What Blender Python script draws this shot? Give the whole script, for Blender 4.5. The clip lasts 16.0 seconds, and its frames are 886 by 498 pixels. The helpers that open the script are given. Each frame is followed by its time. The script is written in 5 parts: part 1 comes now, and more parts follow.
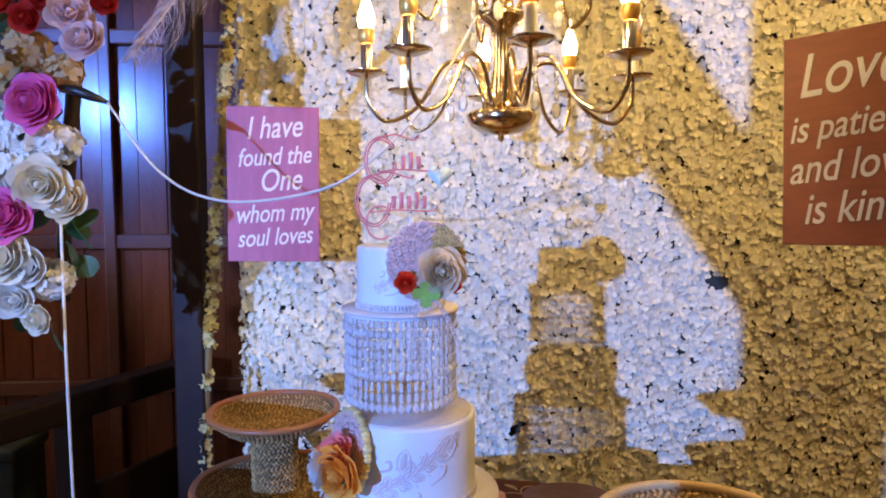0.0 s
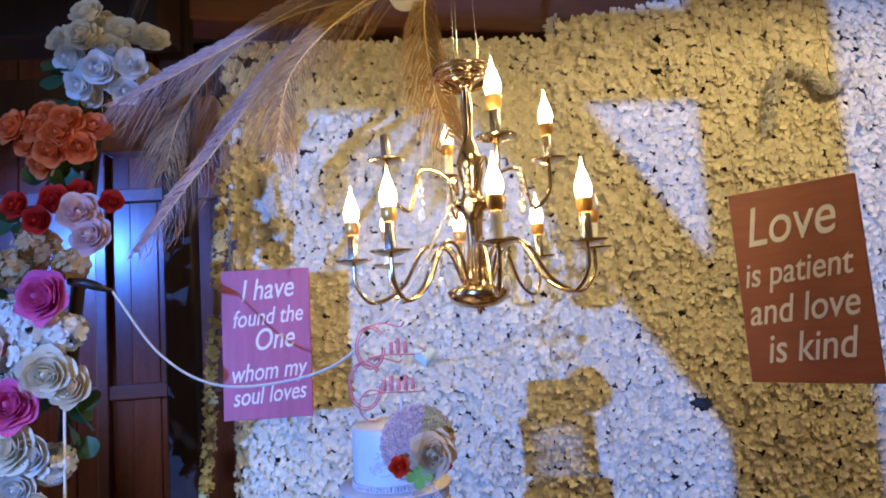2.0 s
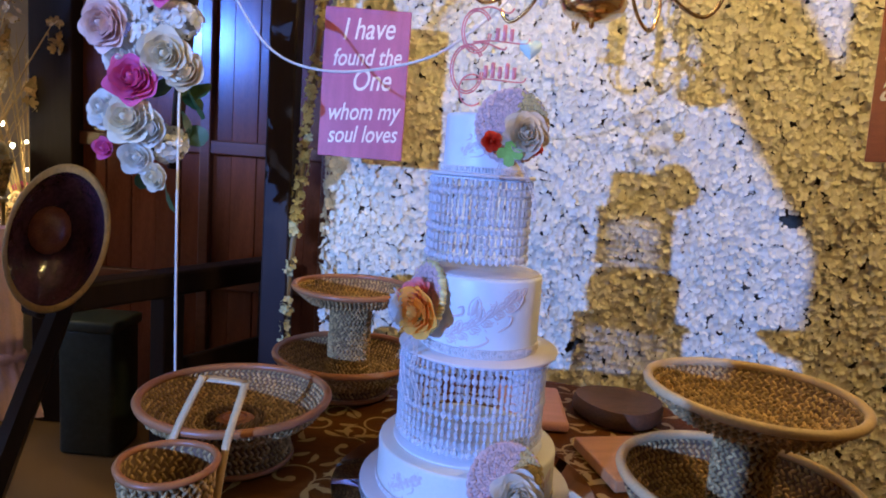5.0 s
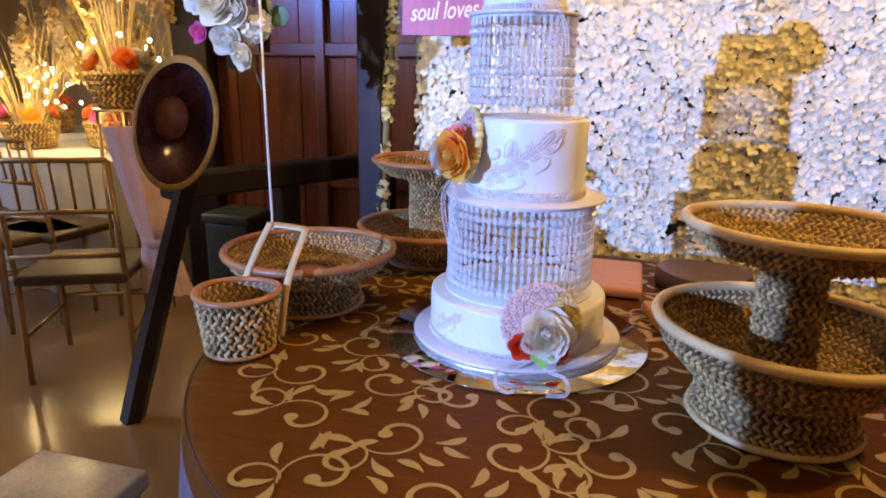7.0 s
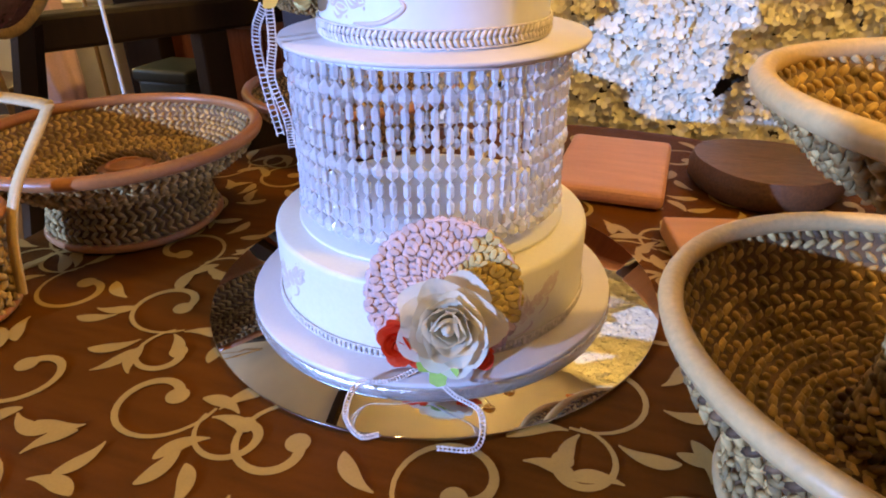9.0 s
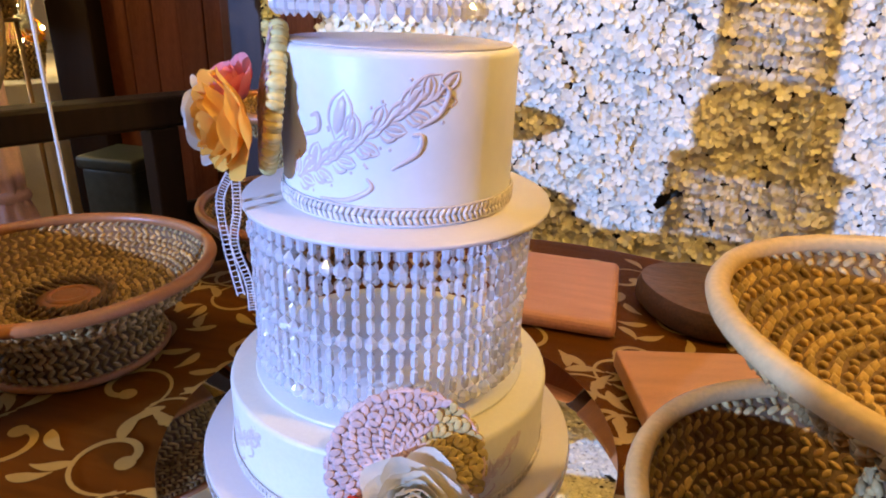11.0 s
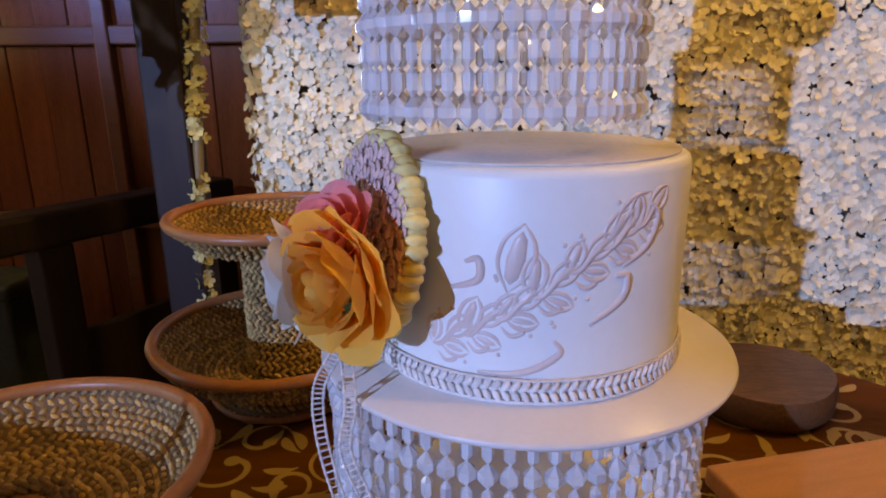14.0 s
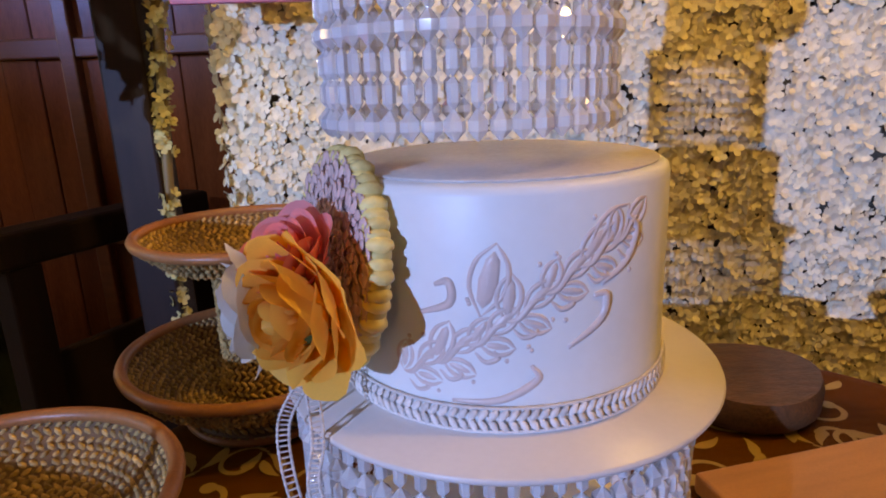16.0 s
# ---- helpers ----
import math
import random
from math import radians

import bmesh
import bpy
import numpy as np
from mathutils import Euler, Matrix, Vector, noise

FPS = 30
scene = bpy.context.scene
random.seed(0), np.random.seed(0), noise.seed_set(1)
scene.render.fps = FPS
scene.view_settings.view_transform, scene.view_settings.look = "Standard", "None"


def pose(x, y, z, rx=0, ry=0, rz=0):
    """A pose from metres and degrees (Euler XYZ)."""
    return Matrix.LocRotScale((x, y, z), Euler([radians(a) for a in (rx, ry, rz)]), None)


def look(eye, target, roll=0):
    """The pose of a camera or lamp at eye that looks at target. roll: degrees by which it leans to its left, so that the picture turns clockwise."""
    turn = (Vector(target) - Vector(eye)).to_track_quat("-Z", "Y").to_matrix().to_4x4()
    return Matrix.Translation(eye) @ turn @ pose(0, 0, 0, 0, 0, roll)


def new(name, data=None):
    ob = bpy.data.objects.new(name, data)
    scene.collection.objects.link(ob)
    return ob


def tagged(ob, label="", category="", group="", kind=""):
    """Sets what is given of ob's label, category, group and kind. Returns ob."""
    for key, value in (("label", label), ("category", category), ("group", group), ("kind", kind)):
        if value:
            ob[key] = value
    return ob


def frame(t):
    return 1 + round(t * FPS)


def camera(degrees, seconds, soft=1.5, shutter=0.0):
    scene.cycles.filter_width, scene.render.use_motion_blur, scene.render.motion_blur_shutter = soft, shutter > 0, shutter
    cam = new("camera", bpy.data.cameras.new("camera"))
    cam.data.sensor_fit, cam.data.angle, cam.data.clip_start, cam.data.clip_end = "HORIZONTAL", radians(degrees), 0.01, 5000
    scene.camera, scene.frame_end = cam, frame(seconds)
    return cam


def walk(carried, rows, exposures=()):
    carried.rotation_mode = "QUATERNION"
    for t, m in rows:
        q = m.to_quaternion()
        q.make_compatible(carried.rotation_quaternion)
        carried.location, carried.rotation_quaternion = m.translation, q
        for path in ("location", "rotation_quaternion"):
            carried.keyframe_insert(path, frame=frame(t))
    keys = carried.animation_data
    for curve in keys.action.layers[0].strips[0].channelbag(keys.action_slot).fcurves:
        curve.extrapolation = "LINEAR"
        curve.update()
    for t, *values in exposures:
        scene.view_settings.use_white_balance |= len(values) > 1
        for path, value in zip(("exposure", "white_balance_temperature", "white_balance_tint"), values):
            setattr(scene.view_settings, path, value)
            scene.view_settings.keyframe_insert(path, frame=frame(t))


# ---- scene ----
cam = camera(70.2, 16.0, soft=1.9)
PATH = [
    (0, (-0.34, 1.065, 1.518), (-0.193, 3.055, 1.378), -0.0),
    (0.5, (-0.361, 1.005, 1.558), (-0.199, 2.999, 1.563), -0.4),
    (1, (-0.352, 0.982, 1.613), (-0.191, 2.973, 1.725), -1.8),
    (1.5, (-0.343, 0.975, 1.642), (-0.192, 2.953, 1.898), -2.3),
    (2, (-0.337, 0.973, 1.652), (-0.142, 2.956, 1.827), -3.6),
    (2.5, (-0.359, 0.986, 1.596), (-0.192, 2.979, 1.606), -1.9),
    (3, (-0.368, 1.004, 1.55), (-0.155, 2.991, 1.45), -1.9),
    (3.5, (-0.381, 1.001, 1.518), (-0.211, 2.984, 1.319), -1.1),
    (3.7, (-0.379, 1.002, 1.494), (-0.243, 2.984, 1.266), -0.8),
    (5.8, (-0.341, 0.926, 1.318), (-0.462, 2.898, 1.009), 6.3),
    (6, (-0.303, 0.914, 1.312), (-0.497, 2.871, 0.946), 4.6),
    (6.5, (-0.221, 0.862, 1.3), (-0.594, 2.797, 0.959), 3.3),
    (7, (-0.168, 0.947, 1.243), (-0.658, 2.814, 0.717), 1.1),
    (7.5, (-0.13, 1.217, 1.185), (-0.655, 2.973, 0.384), 3.5),
    (8, (-0.113, 1.435, 1.129), (-0.64, 3.099, 0.153), 2.1),
    (8.5, (-0.11, 1.502, 1.137), (-0.629, 3.161, 0.147), 0.2),
    (9, (-0.114, 1.514, 1.142), (-0.664, 3.182, 0.187), -0.3),
    (9.5, (-0.113, 1.524, 1.15), (-0.679, 3.203, 0.223), -0.2),
    (9.7, (-0.113, 1.527, 1.163), (-0.682, 3.233, 0.288), -0.0),
    (11.8, (-0.225, 1.582, 1.235), (-0.356, 3.474, 0.602), 3.9),
    (12, (-0.275, 1.603, 1.238), (-0.342, 3.521, 0.674), 4.0),
    (12.5, (-0.352, 1.642, 1.231), (-0.493, 3.583, 0.771), 4.2),
    (13, (-0.37, 1.669, 1.223), (-0.462, 3.598, 0.702), 0.9),
    (13.5, (-0.365, 1.667, 1.227), (-0.444, 3.607, 0.744), -0.2),
    (14, (-0.361, 1.669, 1.226), (-0.419, 3.595, 0.689), -0.6),
    (14.5, (-0.353, 1.679, 1.226), (-0.378, 3.614, 0.72), -0.8),
    (15, (-0.358, 1.684, 1.226), (-0.375, 3.621, 0.726), -0.4),
    (15.5, (-0.357, 1.692, 1.228), (-0.336, 3.631, 0.737), -0.1),
    (16, (-0.353, 1.693, 1.23), (-0.358, 3.621, 0.7), -2.1),
]
EXPOSURES = [(0.0, -0.42, 5500, 10), (1.5, -0.75, 4850, 9), (3.5, -0.74, 4700, 8), (6.0, -0.35, 5500, 10), (6.6, -0.15, 5700, 11), (7.5, 0.36, 7300, 6), (8.2, 0.28, 7700, 5), (9.5, 0.28, 6500, 5), (12.0, -0.2, 7000, 6), (12.8, -0.64, 7400, 9), (14.5, -0.62, 8300, 9), (16.0, -0.62, 8300, 9)]
walk(cam, [(t, look(eye, target, roll)) for t, eye, target, roll in PATH], EXPOSURES)

# ---- light ----
world = bpy.data.worlds.new("world")
scene.world = world
world.use_nodes = True
world.node_tree.nodes["Background"].inputs[0].default_value = (1.0, 0.78, 0.5, 1)
world.node_tree.nodes["Background"].inputs[1].default_value = 0.05


def lamp(name, kind, place, target, energy, colour, size=0.1, **more):
    data = bpy.data.lights.new(name, kind)
    data.energy, data.color = energy, colour
    if kind == "AREA":
        data.size = size
    else:
        data.shadow_soft_size = size
    for key, value in more.items():
        if key == "spot_size":
            data.spot_size = radians(value)
        if key == "spot_blend":
            data.spot_blend = value
    ob = new(name, data)
    ob.matrix_world = look(place, target)
    return ob


COOL, WARM = (0.24, 0.40, 1.0), (1.0, 0.62, 0.16)
lamp("stage_spot", "SPOT", (-3.2, -2.9, 1.85), (0.42, 3.06, 1.40), 2600, COOL, 0.03, spot_size=27, spot_blend=0.25)
lamp("stage_wash", "SPOT", (-2.7, 1.2, 2.3), (-1.45, 3.85, 1.88), 600, (0.16, 0.30, 1.0), 0.12, spot_size=28, spot_blend=0.7)
# cool area fill added on the hall side; the wall there has no opening
lamp("hall_cool_fill", "AREA", (-5.6, 1.7, 1.9), (-0.5, 2.3, 1.2), 48, (0.45, 0.60, 1.0), 1.6)
# unseen fill lamp, added to brighten the garland
lamp("garland_fill", "SPOT", (-1.6, -0.6, 2.3), (-1.05, 2.45, 1.85), 210, (0.82, 0.88, 1.0), 0.05, spot_size=26, spot_blend=0.5)
DOWNLIGHTS = [(-1.63, 3.32), (-0.4, 0.6), (1.15, 1.9), (-3.6, 1.8), (-4.2, 4.4)]
for x, y in DOWNLIGHTS:
    lamp("downlight_lamp", "SPOT", (x, y, 2.88), (x, y, 0), {3.32: 5, 0.6: 14, 1.9: 105}.get(y, 6), (1.0, 0.61, 0.17), 0.06, spot_size=168, spot_blend=0.3)


# ---- materials ----
def nodes_of(name):
    m = bpy.data.materials.new(name)
    m.use_nodes = True
    return m, m.node_tree.nodes, m.node_tree.links, m.node_tree.nodes["Principled BSDF"]


def plain(name, colour, rough=0.6, metal=0.0, vary=0.15, scale=30.0, bump=0.15, fine=220.0, island=0.0, stretch=(1, 1, 1), sheen=0.0, coat=0.0, obj=0.0, spec=0.5):
    """A surface with two scales of colour variation, grain bump and optional per-piece variation."""
    m, n, l, b = nodes_of(name)
    b.inputs["Roughness"].default_value, b.inputs["Metallic"].default_value = rough, metal
    b.inputs["Specular IOR Level"].default_value = spec
    b.inputs["Coat Weight"].default_value = coat
    b.inputs["Coat Roughness"].default_value = 0.15
    b.inputs["Sheen Weight"].default_value = sheen
    co, mp = n.new("ShaderNodeTexCoord"), n.new("ShaderNodeMapping")
    mp.inputs["Scale"].default_value = stretch
    l.new(co.outputs["Object"], mp.inputs["Vector"])
    a, c = n.new("ShaderNodeTexNoise"), n.new("ShaderNodeTexNoise")
    a.inputs["Scale"].default_value, c.inputs["Scale"].default_value = scale, fine
    a.inputs["Detail"].default_value = 4
    for k in (a, c):
        l.new(mp.outputs[0], k.inputs["Vector"])
    add = n.new("ShaderNodeMath")
    add.operation = "ADD"
    l.new(a.outputs["Fac"], add.inputs[0])
    l.new(c.outputs["Fac"], add.inputs[1])
    ramp = n.new("ShaderNodeMapRange")
    ramp.inputs["From Min"].default_value, ramp.inputs["From Max"].default_value = 0.6, 1.4
    ramp.inputs["To Min"].default_value, ramp.inputs["To Max"].default_value = 1 - vary, 1 + vary
    l.new(add.outputs[0], ramp.inputs["Value"])
    last = ramp.outputs[0]
    for use, source in ((island, ("ShaderNodeNewGeometry", "Random Per Island")), (obj, ("ShaderNodeObjectInfo", "Random"))):
        if use:
            g = n.new(source[0])
            r2 = n.new("ShaderNodeMapRange")
            r2.inputs["To Min"].default_value, r2.inputs["To Max"].default_value = 1 - use, 1 + use
            l.new(g.outputs[source[1]], r2.inputs["Value"])
            mul = n.new("ShaderNodeMath")
            mul.operation = "MULTIPLY"
            l.new(last, mul.inputs[0])
            l.new(r2.outputs[0], mul.inputs[1])
            last = mul.outputs[0]
    mix = n.new("ShaderNodeVectorMath")
    mix.operation = "SCALE"
    mix.inputs[0].default_value = colour
    l.new(last, mix.inputs["Scale"])
    l.new(mix.outputs[0], b.inputs["Base Color"])
    if bump:
        bp = n.new("ShaderNodeBump")
        bp.inputs["Strength"].default_value, bp.inputs["Distance"].default_value = bump, 0.002
        l.new(add.outputs[0], bp.inputs["Height"])
        l.new(bp.outputs[0], b.inputs["Normal"])
    return m


def glow(name, colour, strength):
    m, n, l, b = nodes_of(name)
    b.inputs["Base Color"].default_value = (*colour, 1)
    b.inputs["Emission Color"].default_value, b.inputs["Emission Strength"].default_value = (*colour, 1), strength
    return m


def glass(name, colour=(1, 1, 1), rough=0.03, ior=1.5):
    m, n, l, b = nodes_of(name)
    b.inputs["Base Color"].default_value = (*colour, 1)
    b.inputs["Roughness"].default_value, b.inputs["IOR"].default_value, b.inputs["Transmission Weight"].default_value = rough, ior, 1.0
    return m


def clear_plastic(name, colour, clear_share):
    """Clear moulded acrylic: refracting beads, thin enough to let some light straight through."""
    m, n, l, b = nodes_of(name)
    b.inputs["Base Color"].default_value, b.inputs["Roughness"].default_value, b.inputs["IOR"].default_value = (*colour, 1), 0.05, 1.46
    b.inputs["Transmission Weight"].default_value = 0.5
    clear, mix = n.new("ShaderNodeBsdfTransparent"), n.new("ShaderNodeMixShader")
    mix.inputs[0].default_value = 1 - clear_share
    l.new(clear.outputs[0], mix.inputs[1])
    l.new(b.outputs[0], mix.inputs[2])
    l.new(mix.outputs[0], n["Material Output"].inputs["Surface"])
    return m


M = dict(
    petals=plain("white_silk_petals", (0.84, 0.78, 0.60), 0.75, vary=0.08, scale=60, island=0.08, bump=0.3, sheen=0.2),
    backing=plain("dark_mesh_backing", (0.10, 0.08, 0.055), 0.9, vary=0.3),
    fondant=plain("white_fondant", (0.80, 0.80, 0.78), 0.42, vary=0.03, scale=14, bump=0.06, fine=90),
    cream=plain("cream_fondant", (0.80, 0.76, 0.64), 0.45, vary=0.04, scale=14, bump=0.06),
    icing=plain("piped_icing", (0.68, 0.55, 0.50), 0.35, vary=0.05, bump=0.1),
    board=plain("cake_board", (0.72, 0.66, 0.62), 0.35, vary=0.03, bump=0.04),
    foil=plain("silver_foil_edge", (0.75, 0.75, 0.72), 0.25, 0.8, vary=0.15, scale=300, bump=0.5),
    lace=plain("lace_trim", (0.72, 0.65, 0.60), 0.8, vary=0.15, scale=200, bump=0.4, island=0.15),
    crystal=clear_plastic("acrylic_crystal", (0.97, 0.98, 1.0), 0.2),
    frosted=plain("frosted_acrylic", (0.75, 0.75, 0.76), 0.3, vary=0.03, bump=0.02),
    plate=plain("frosted_beige_plate", (0.60, 0.54, 0.50), 0.25, vary=0.12, scale=25, bump=0.05),
    mirror=plain("mirror_plate", (0.86, 0.87, 0.86), 0.02, 1.0, vary=0.0, bump=0.0),
    cloth=plain("brown_satin_cloth", (0.105, 0.033, 0.003), 0.55, vary=0.38, scale=9, bump=0.25, fine=400, stretch=(1, 8, 1), spec=0.06),
    gold_print=plain("gold_printed_scroll", (0.38, 0.245, 0.065), 0.4, 0.0, vary=0.12, scale=40, bump=0.2, fine=500),
    skirt=plain("dark_purple_skirt", (0.07, 0.04, 0.06), 0.6, vary=0.25, scale=20, sheen=0.3),
    rope=plain("seagrass_rope", (0.44, 0.29, 0.105), 0.7, vary=0.3, scale=60, island=0.42, bump=0.5),
    # dark rope, and the shells that put shade into the plait gaps
    rope_dark_and_gaps=plain("dark_rope_and_gap_shade", (0.16, 0.09, 0.04), 0.7, vary=0.3, scale=60, island=0.4, bump=0.5),
    cane=plain("varnished_cane", (0.36, 0.145, 0.05), 0.38, vary=0.15, scale=25, bump=0.15),
    cane_pale=plain("pale_cane", (0.60, 0.42, 0.19), 0.42, vary=0.15, scale=25, bump=0.15),
    panel=plain("varnished_wood_panel", (0.19, 0.058, 0.026), 0.24, vary=0.35, scale=6, bump=0.12, fine=60, stretch=(6, 6, 0.6), obj=0.22, coat=0.3),
    rail=plain("varnished_wood_rail", (0.16, 0.058, 0.028), 0.3, vary=0.3, scale=8, stretch=(0.7, 5, 5), coat=0.2),
    post=plain("dark_wood_post", (0.022, 0.012, 0.009), 0.5, vary=0.3, scale=8, stretch=(6, 6, 0.6), spec=0.22),
    brown=plain("brown_wood_sign", (0.30, 0.085, 0.028), 0.5, vary=0.28, scale=9, stretch=(1, 1, 7), bump=0.2),
    # purple tone: the blue light on the wood is mixed into the colour
    plum=plain("blue_lit_wood_sign", (0.40, 0.11, 0.20), 0.5, vary=0.22, scale=8, stretch=(5, 1, 0.8), bump=0.2),
    paint=plain("white_brush_paint", (0.85, 0.78, 0.72), 0.6, vary=0.05),
    brass=plain("polished_brass", (0.78, 0.61, 0.33), 0.16, 1.0, vary=0.06, bump=0.03),
    gilt=plain("gilt_collar", (0.80, 0.47, 0.10), 0.32, 0.55, vary=0.05, bump=0.02),
    chrome=plain("nickel_sleeve", (0.75, 0.72, 0.65), 0.2, 1.0, vary=0.05, bump=0.02),
    candle=plain("white_candle_sleeve", (0.85, 0.82, 0.75), 0.4, vary=0.03, bump=0.02),
    bulb=glow("lit_bulb_glass", (1.0, 0.72, 0.36), 26.0),
    fairy=glow("fairy_light_bulb", (1.0, 0.78, 0.40), 18.0),
    floor=plain("tan_floor_tile", (0.34, 0.21, 0.10), 0.22, vary=0.12, scale=3, bump=0.02, coat=0.2),
    plaster=plain("cream_plaster", (0.52, 0.42, 0.31), 0.8, vary=0.08, scale=3, bump=0.2),
    ceiling=plain("ceiling_board", (0.78, 0.70, 0.54), 0.7, vary=0.08, scale=3, bump=0.1),
    ladle=plain("dark_lacquered_wood", (0.014, 0.008, 0.007), 0.35, vary=0.3, scale=12, stretch=(5, 5, 0.7)),
    bowl_in=plain("glossy_coconut_inside", (0.085, 0.035, 0.05), 0.16, vary=0.55, scale=16, bump=0.5, fine=80, coat=0.6),
    bowl_rim=plain("raw_husk_rim", (0.46, 0.31, 0.11), 0.6, vary=0.3, scale=60, bump=0.4),
    gold_metal=plain("gold_painted_metal", (0.46, 0.31, 0.15), 0.35, 0.7, vary=0.15),
    seat=plain("brown_seat_pad", (0.085, 0.05, 0.03), 0.5, vary=0.2),
    tulle=plain("pink_tulle", (0.88, 0.60, 0.64), 0.8, vary=0.15, scale=14, sheen=0.4),
    white=plain("white_linen", (0.72, 0.70, 0.66), 0.7, vary=0.1, scale=10),
    stalk=plain("dried_stalk", (0.66, 0.48, 0.22), 0.8, vary=0.2, island=0.3),
    plume=plain("dried_plume", (0.34, 0.22, 0.10), 0.85, vary=0.15, island=0.3, bump=0.0),
    plume_pale=plain("pale_plume", (0.42, 0.31, 0.28), 0.85, vary=0.15, island=0.25, bump=0.0),
    leaf=plain("dark_green_leaf", (0.035, 0.075, 0.025), 0.5, vary=0.3, island=0.3),
    lime=plain("lime_leaf", (0.35, 0.50, 0.08), 0.6, vary=0.2),
    cord=plain("white_cord", (0.76, 0.68, 0.56), 0.6, vary=0.05),
    black=plain("black_plastic", (0.012, 0.012, 0.012), 0.4),
    pink_acrylic=plain("rose_gold_acrylic", (0.76, 0.24, 0.22), 0.3, 0.1, vary=0.08, bump=0.02),
    mint=plain("mint_acrylic", (0.62, 0.74, 0.62), 0.3, vary=0.05, bump=0.02),
    pinkwood=plain("pale_pine_board", (0.56, 0.26, 0.17), 0.45, vary=0.18, scale=8, stretch=(1, 7, 1)),
    orangewood=plain("orange_pine_board", (0.50, 0.23, 0.085), 0.42, vary=0.22, scale=8, stretch=(1, 7, 1)),
    bark=plain("log_slice", (0.095, 0.042, 0.016), 0.6, vary=0.45, scale=14, bump=0.4),
    grey_pot=plain("grey_green_glaze", (0.040, 0.055, 0.045), 0.4, vary=0.35, scale=40, bump=0.3),
    marble=plain("white_marble", (0.62, 0.58, 0.50), 0.3, vary=0.3, scale=14, bump=0.05),
    fan_pink=plain("woven_palm_pink", (0.66, 0.47, 0.43), 0.75, vary=0.15, scale=90, island=0.13, bump=0.3),
    fan_yellow=plain("pale_yellow_ribbon", (0.78, 0.66, 0.26), 0.6, vary=0.12, scale=60, island=0.15, bump=0.2),
    fan_tan=plain("woven_palm_tan", (0.60, 0.44, 0.16), 0.75, vary=0.15, scale=90, island=0.16, bump=0.3),
)


def petal_mat(name, colour):
    """Thin silk or paper petals that let part of the light through."""
    m = plain(name, colour, 0.65, vary=0.10, scale=50, island=0.12, bump=0.12)
    n, l = m.node_tree.nodes, m.node_tree.links
    thin, mix = n.new("ShaderNodeBsdfTranslucent"), n.new("ShaderNodeMixShader")
    thin.inputs["Color"].default_value = (*colour, 1)
    mix.inputs[0].default_value = 0.38
    l.new(n["Principled BSDF"].outputs[0], mix.inputs[1])
    l.new(thin.outputs[0], mix.inputs[2])
    l.new(mix.outputs[0], n["Material Output"].inputs["Surface"])
    return m


# first colour: stick vine blossoms, yellowed for the warm light they stand in
P = dict(warm_lit=petal_mat("blossom_warm_lit", (0.74, 0.66, 0.30)), white=petal_mat("rose_white", (0.82, 0.80, 0.74)), cream=petal_mat("rose_cream", (0.82, 0.70, 0.48)), ivory=petal_mat("rose_ivory", (0.86, 0.79, 0.62)),
         orange=petal_mat("rose_orange", (0.80, 0.23, 0.05)), apricot=petal_mat("rose_apricot", (1.0, 0.55, 0.09)), red=petal_mat("rose_red", (0.62, 0.03, 0.015)),
         scarlet=petal_mat("rose_scarlet", (0.85, 0.07, 0.015)), blush=petal_mat("rose_blush", (0.86, 0.66, 0.62)), pink=petal_mat("peony_pink", (0.80, 0.16, 0.42)),
         coral=petal_mat("petal_coral", (0.95, 0.34, 0.33)), peach=petal_mat("hydrangea_peach", (0.72, 0.52, 0.24)))


# ---- mesh building ----
class G:
    """Gathers vertices and faces."""

    def __init__(self):
        self.v, self.f = [], []

    def add(self, vf, m=None):
        vs, fs = vf
        k = len(self.v)
        self.v += [tuple(m @ Vector(p)) for p in vs] if m is not None else [tuple(p) for p in vs]
        self.f += [tuple(i + k for i in q) for q in fs]
        return self

    def mesh(self, name, material, smooth=True):
        me = bpy.data.meshes.new(name)
        me.from_pydata(self.v, [], self.f)
        me.validate()
        me.materials.append(material)
        if smooth:
            me.polygons.foreach_set("use_smooth", [True] * len(me.polygons))
        me.update()
        return me


def lathe(profile, n=40, squash=1.0, wobble=0.0):
    vs, fs = [], []
    for r, z in profile:
        for k in range(n):
            a = 2 * math.pi * k / n
            q = r * (1 + wobble * math.sin(3 * a + 5 * z))
            vs.append((q * math.cos(a), q * math.sin(a) * squash, z))
    for j in range(len(profile) - 1):
        for k in range(n):
            a, b = j * n + k, j * n + (k + 1) % n
            fs.append((a, b, b + n, a + n))
    return vs, fs


def disc(r, z, n=40):
    return lathe([(0.0005, z), (r, z)], n)


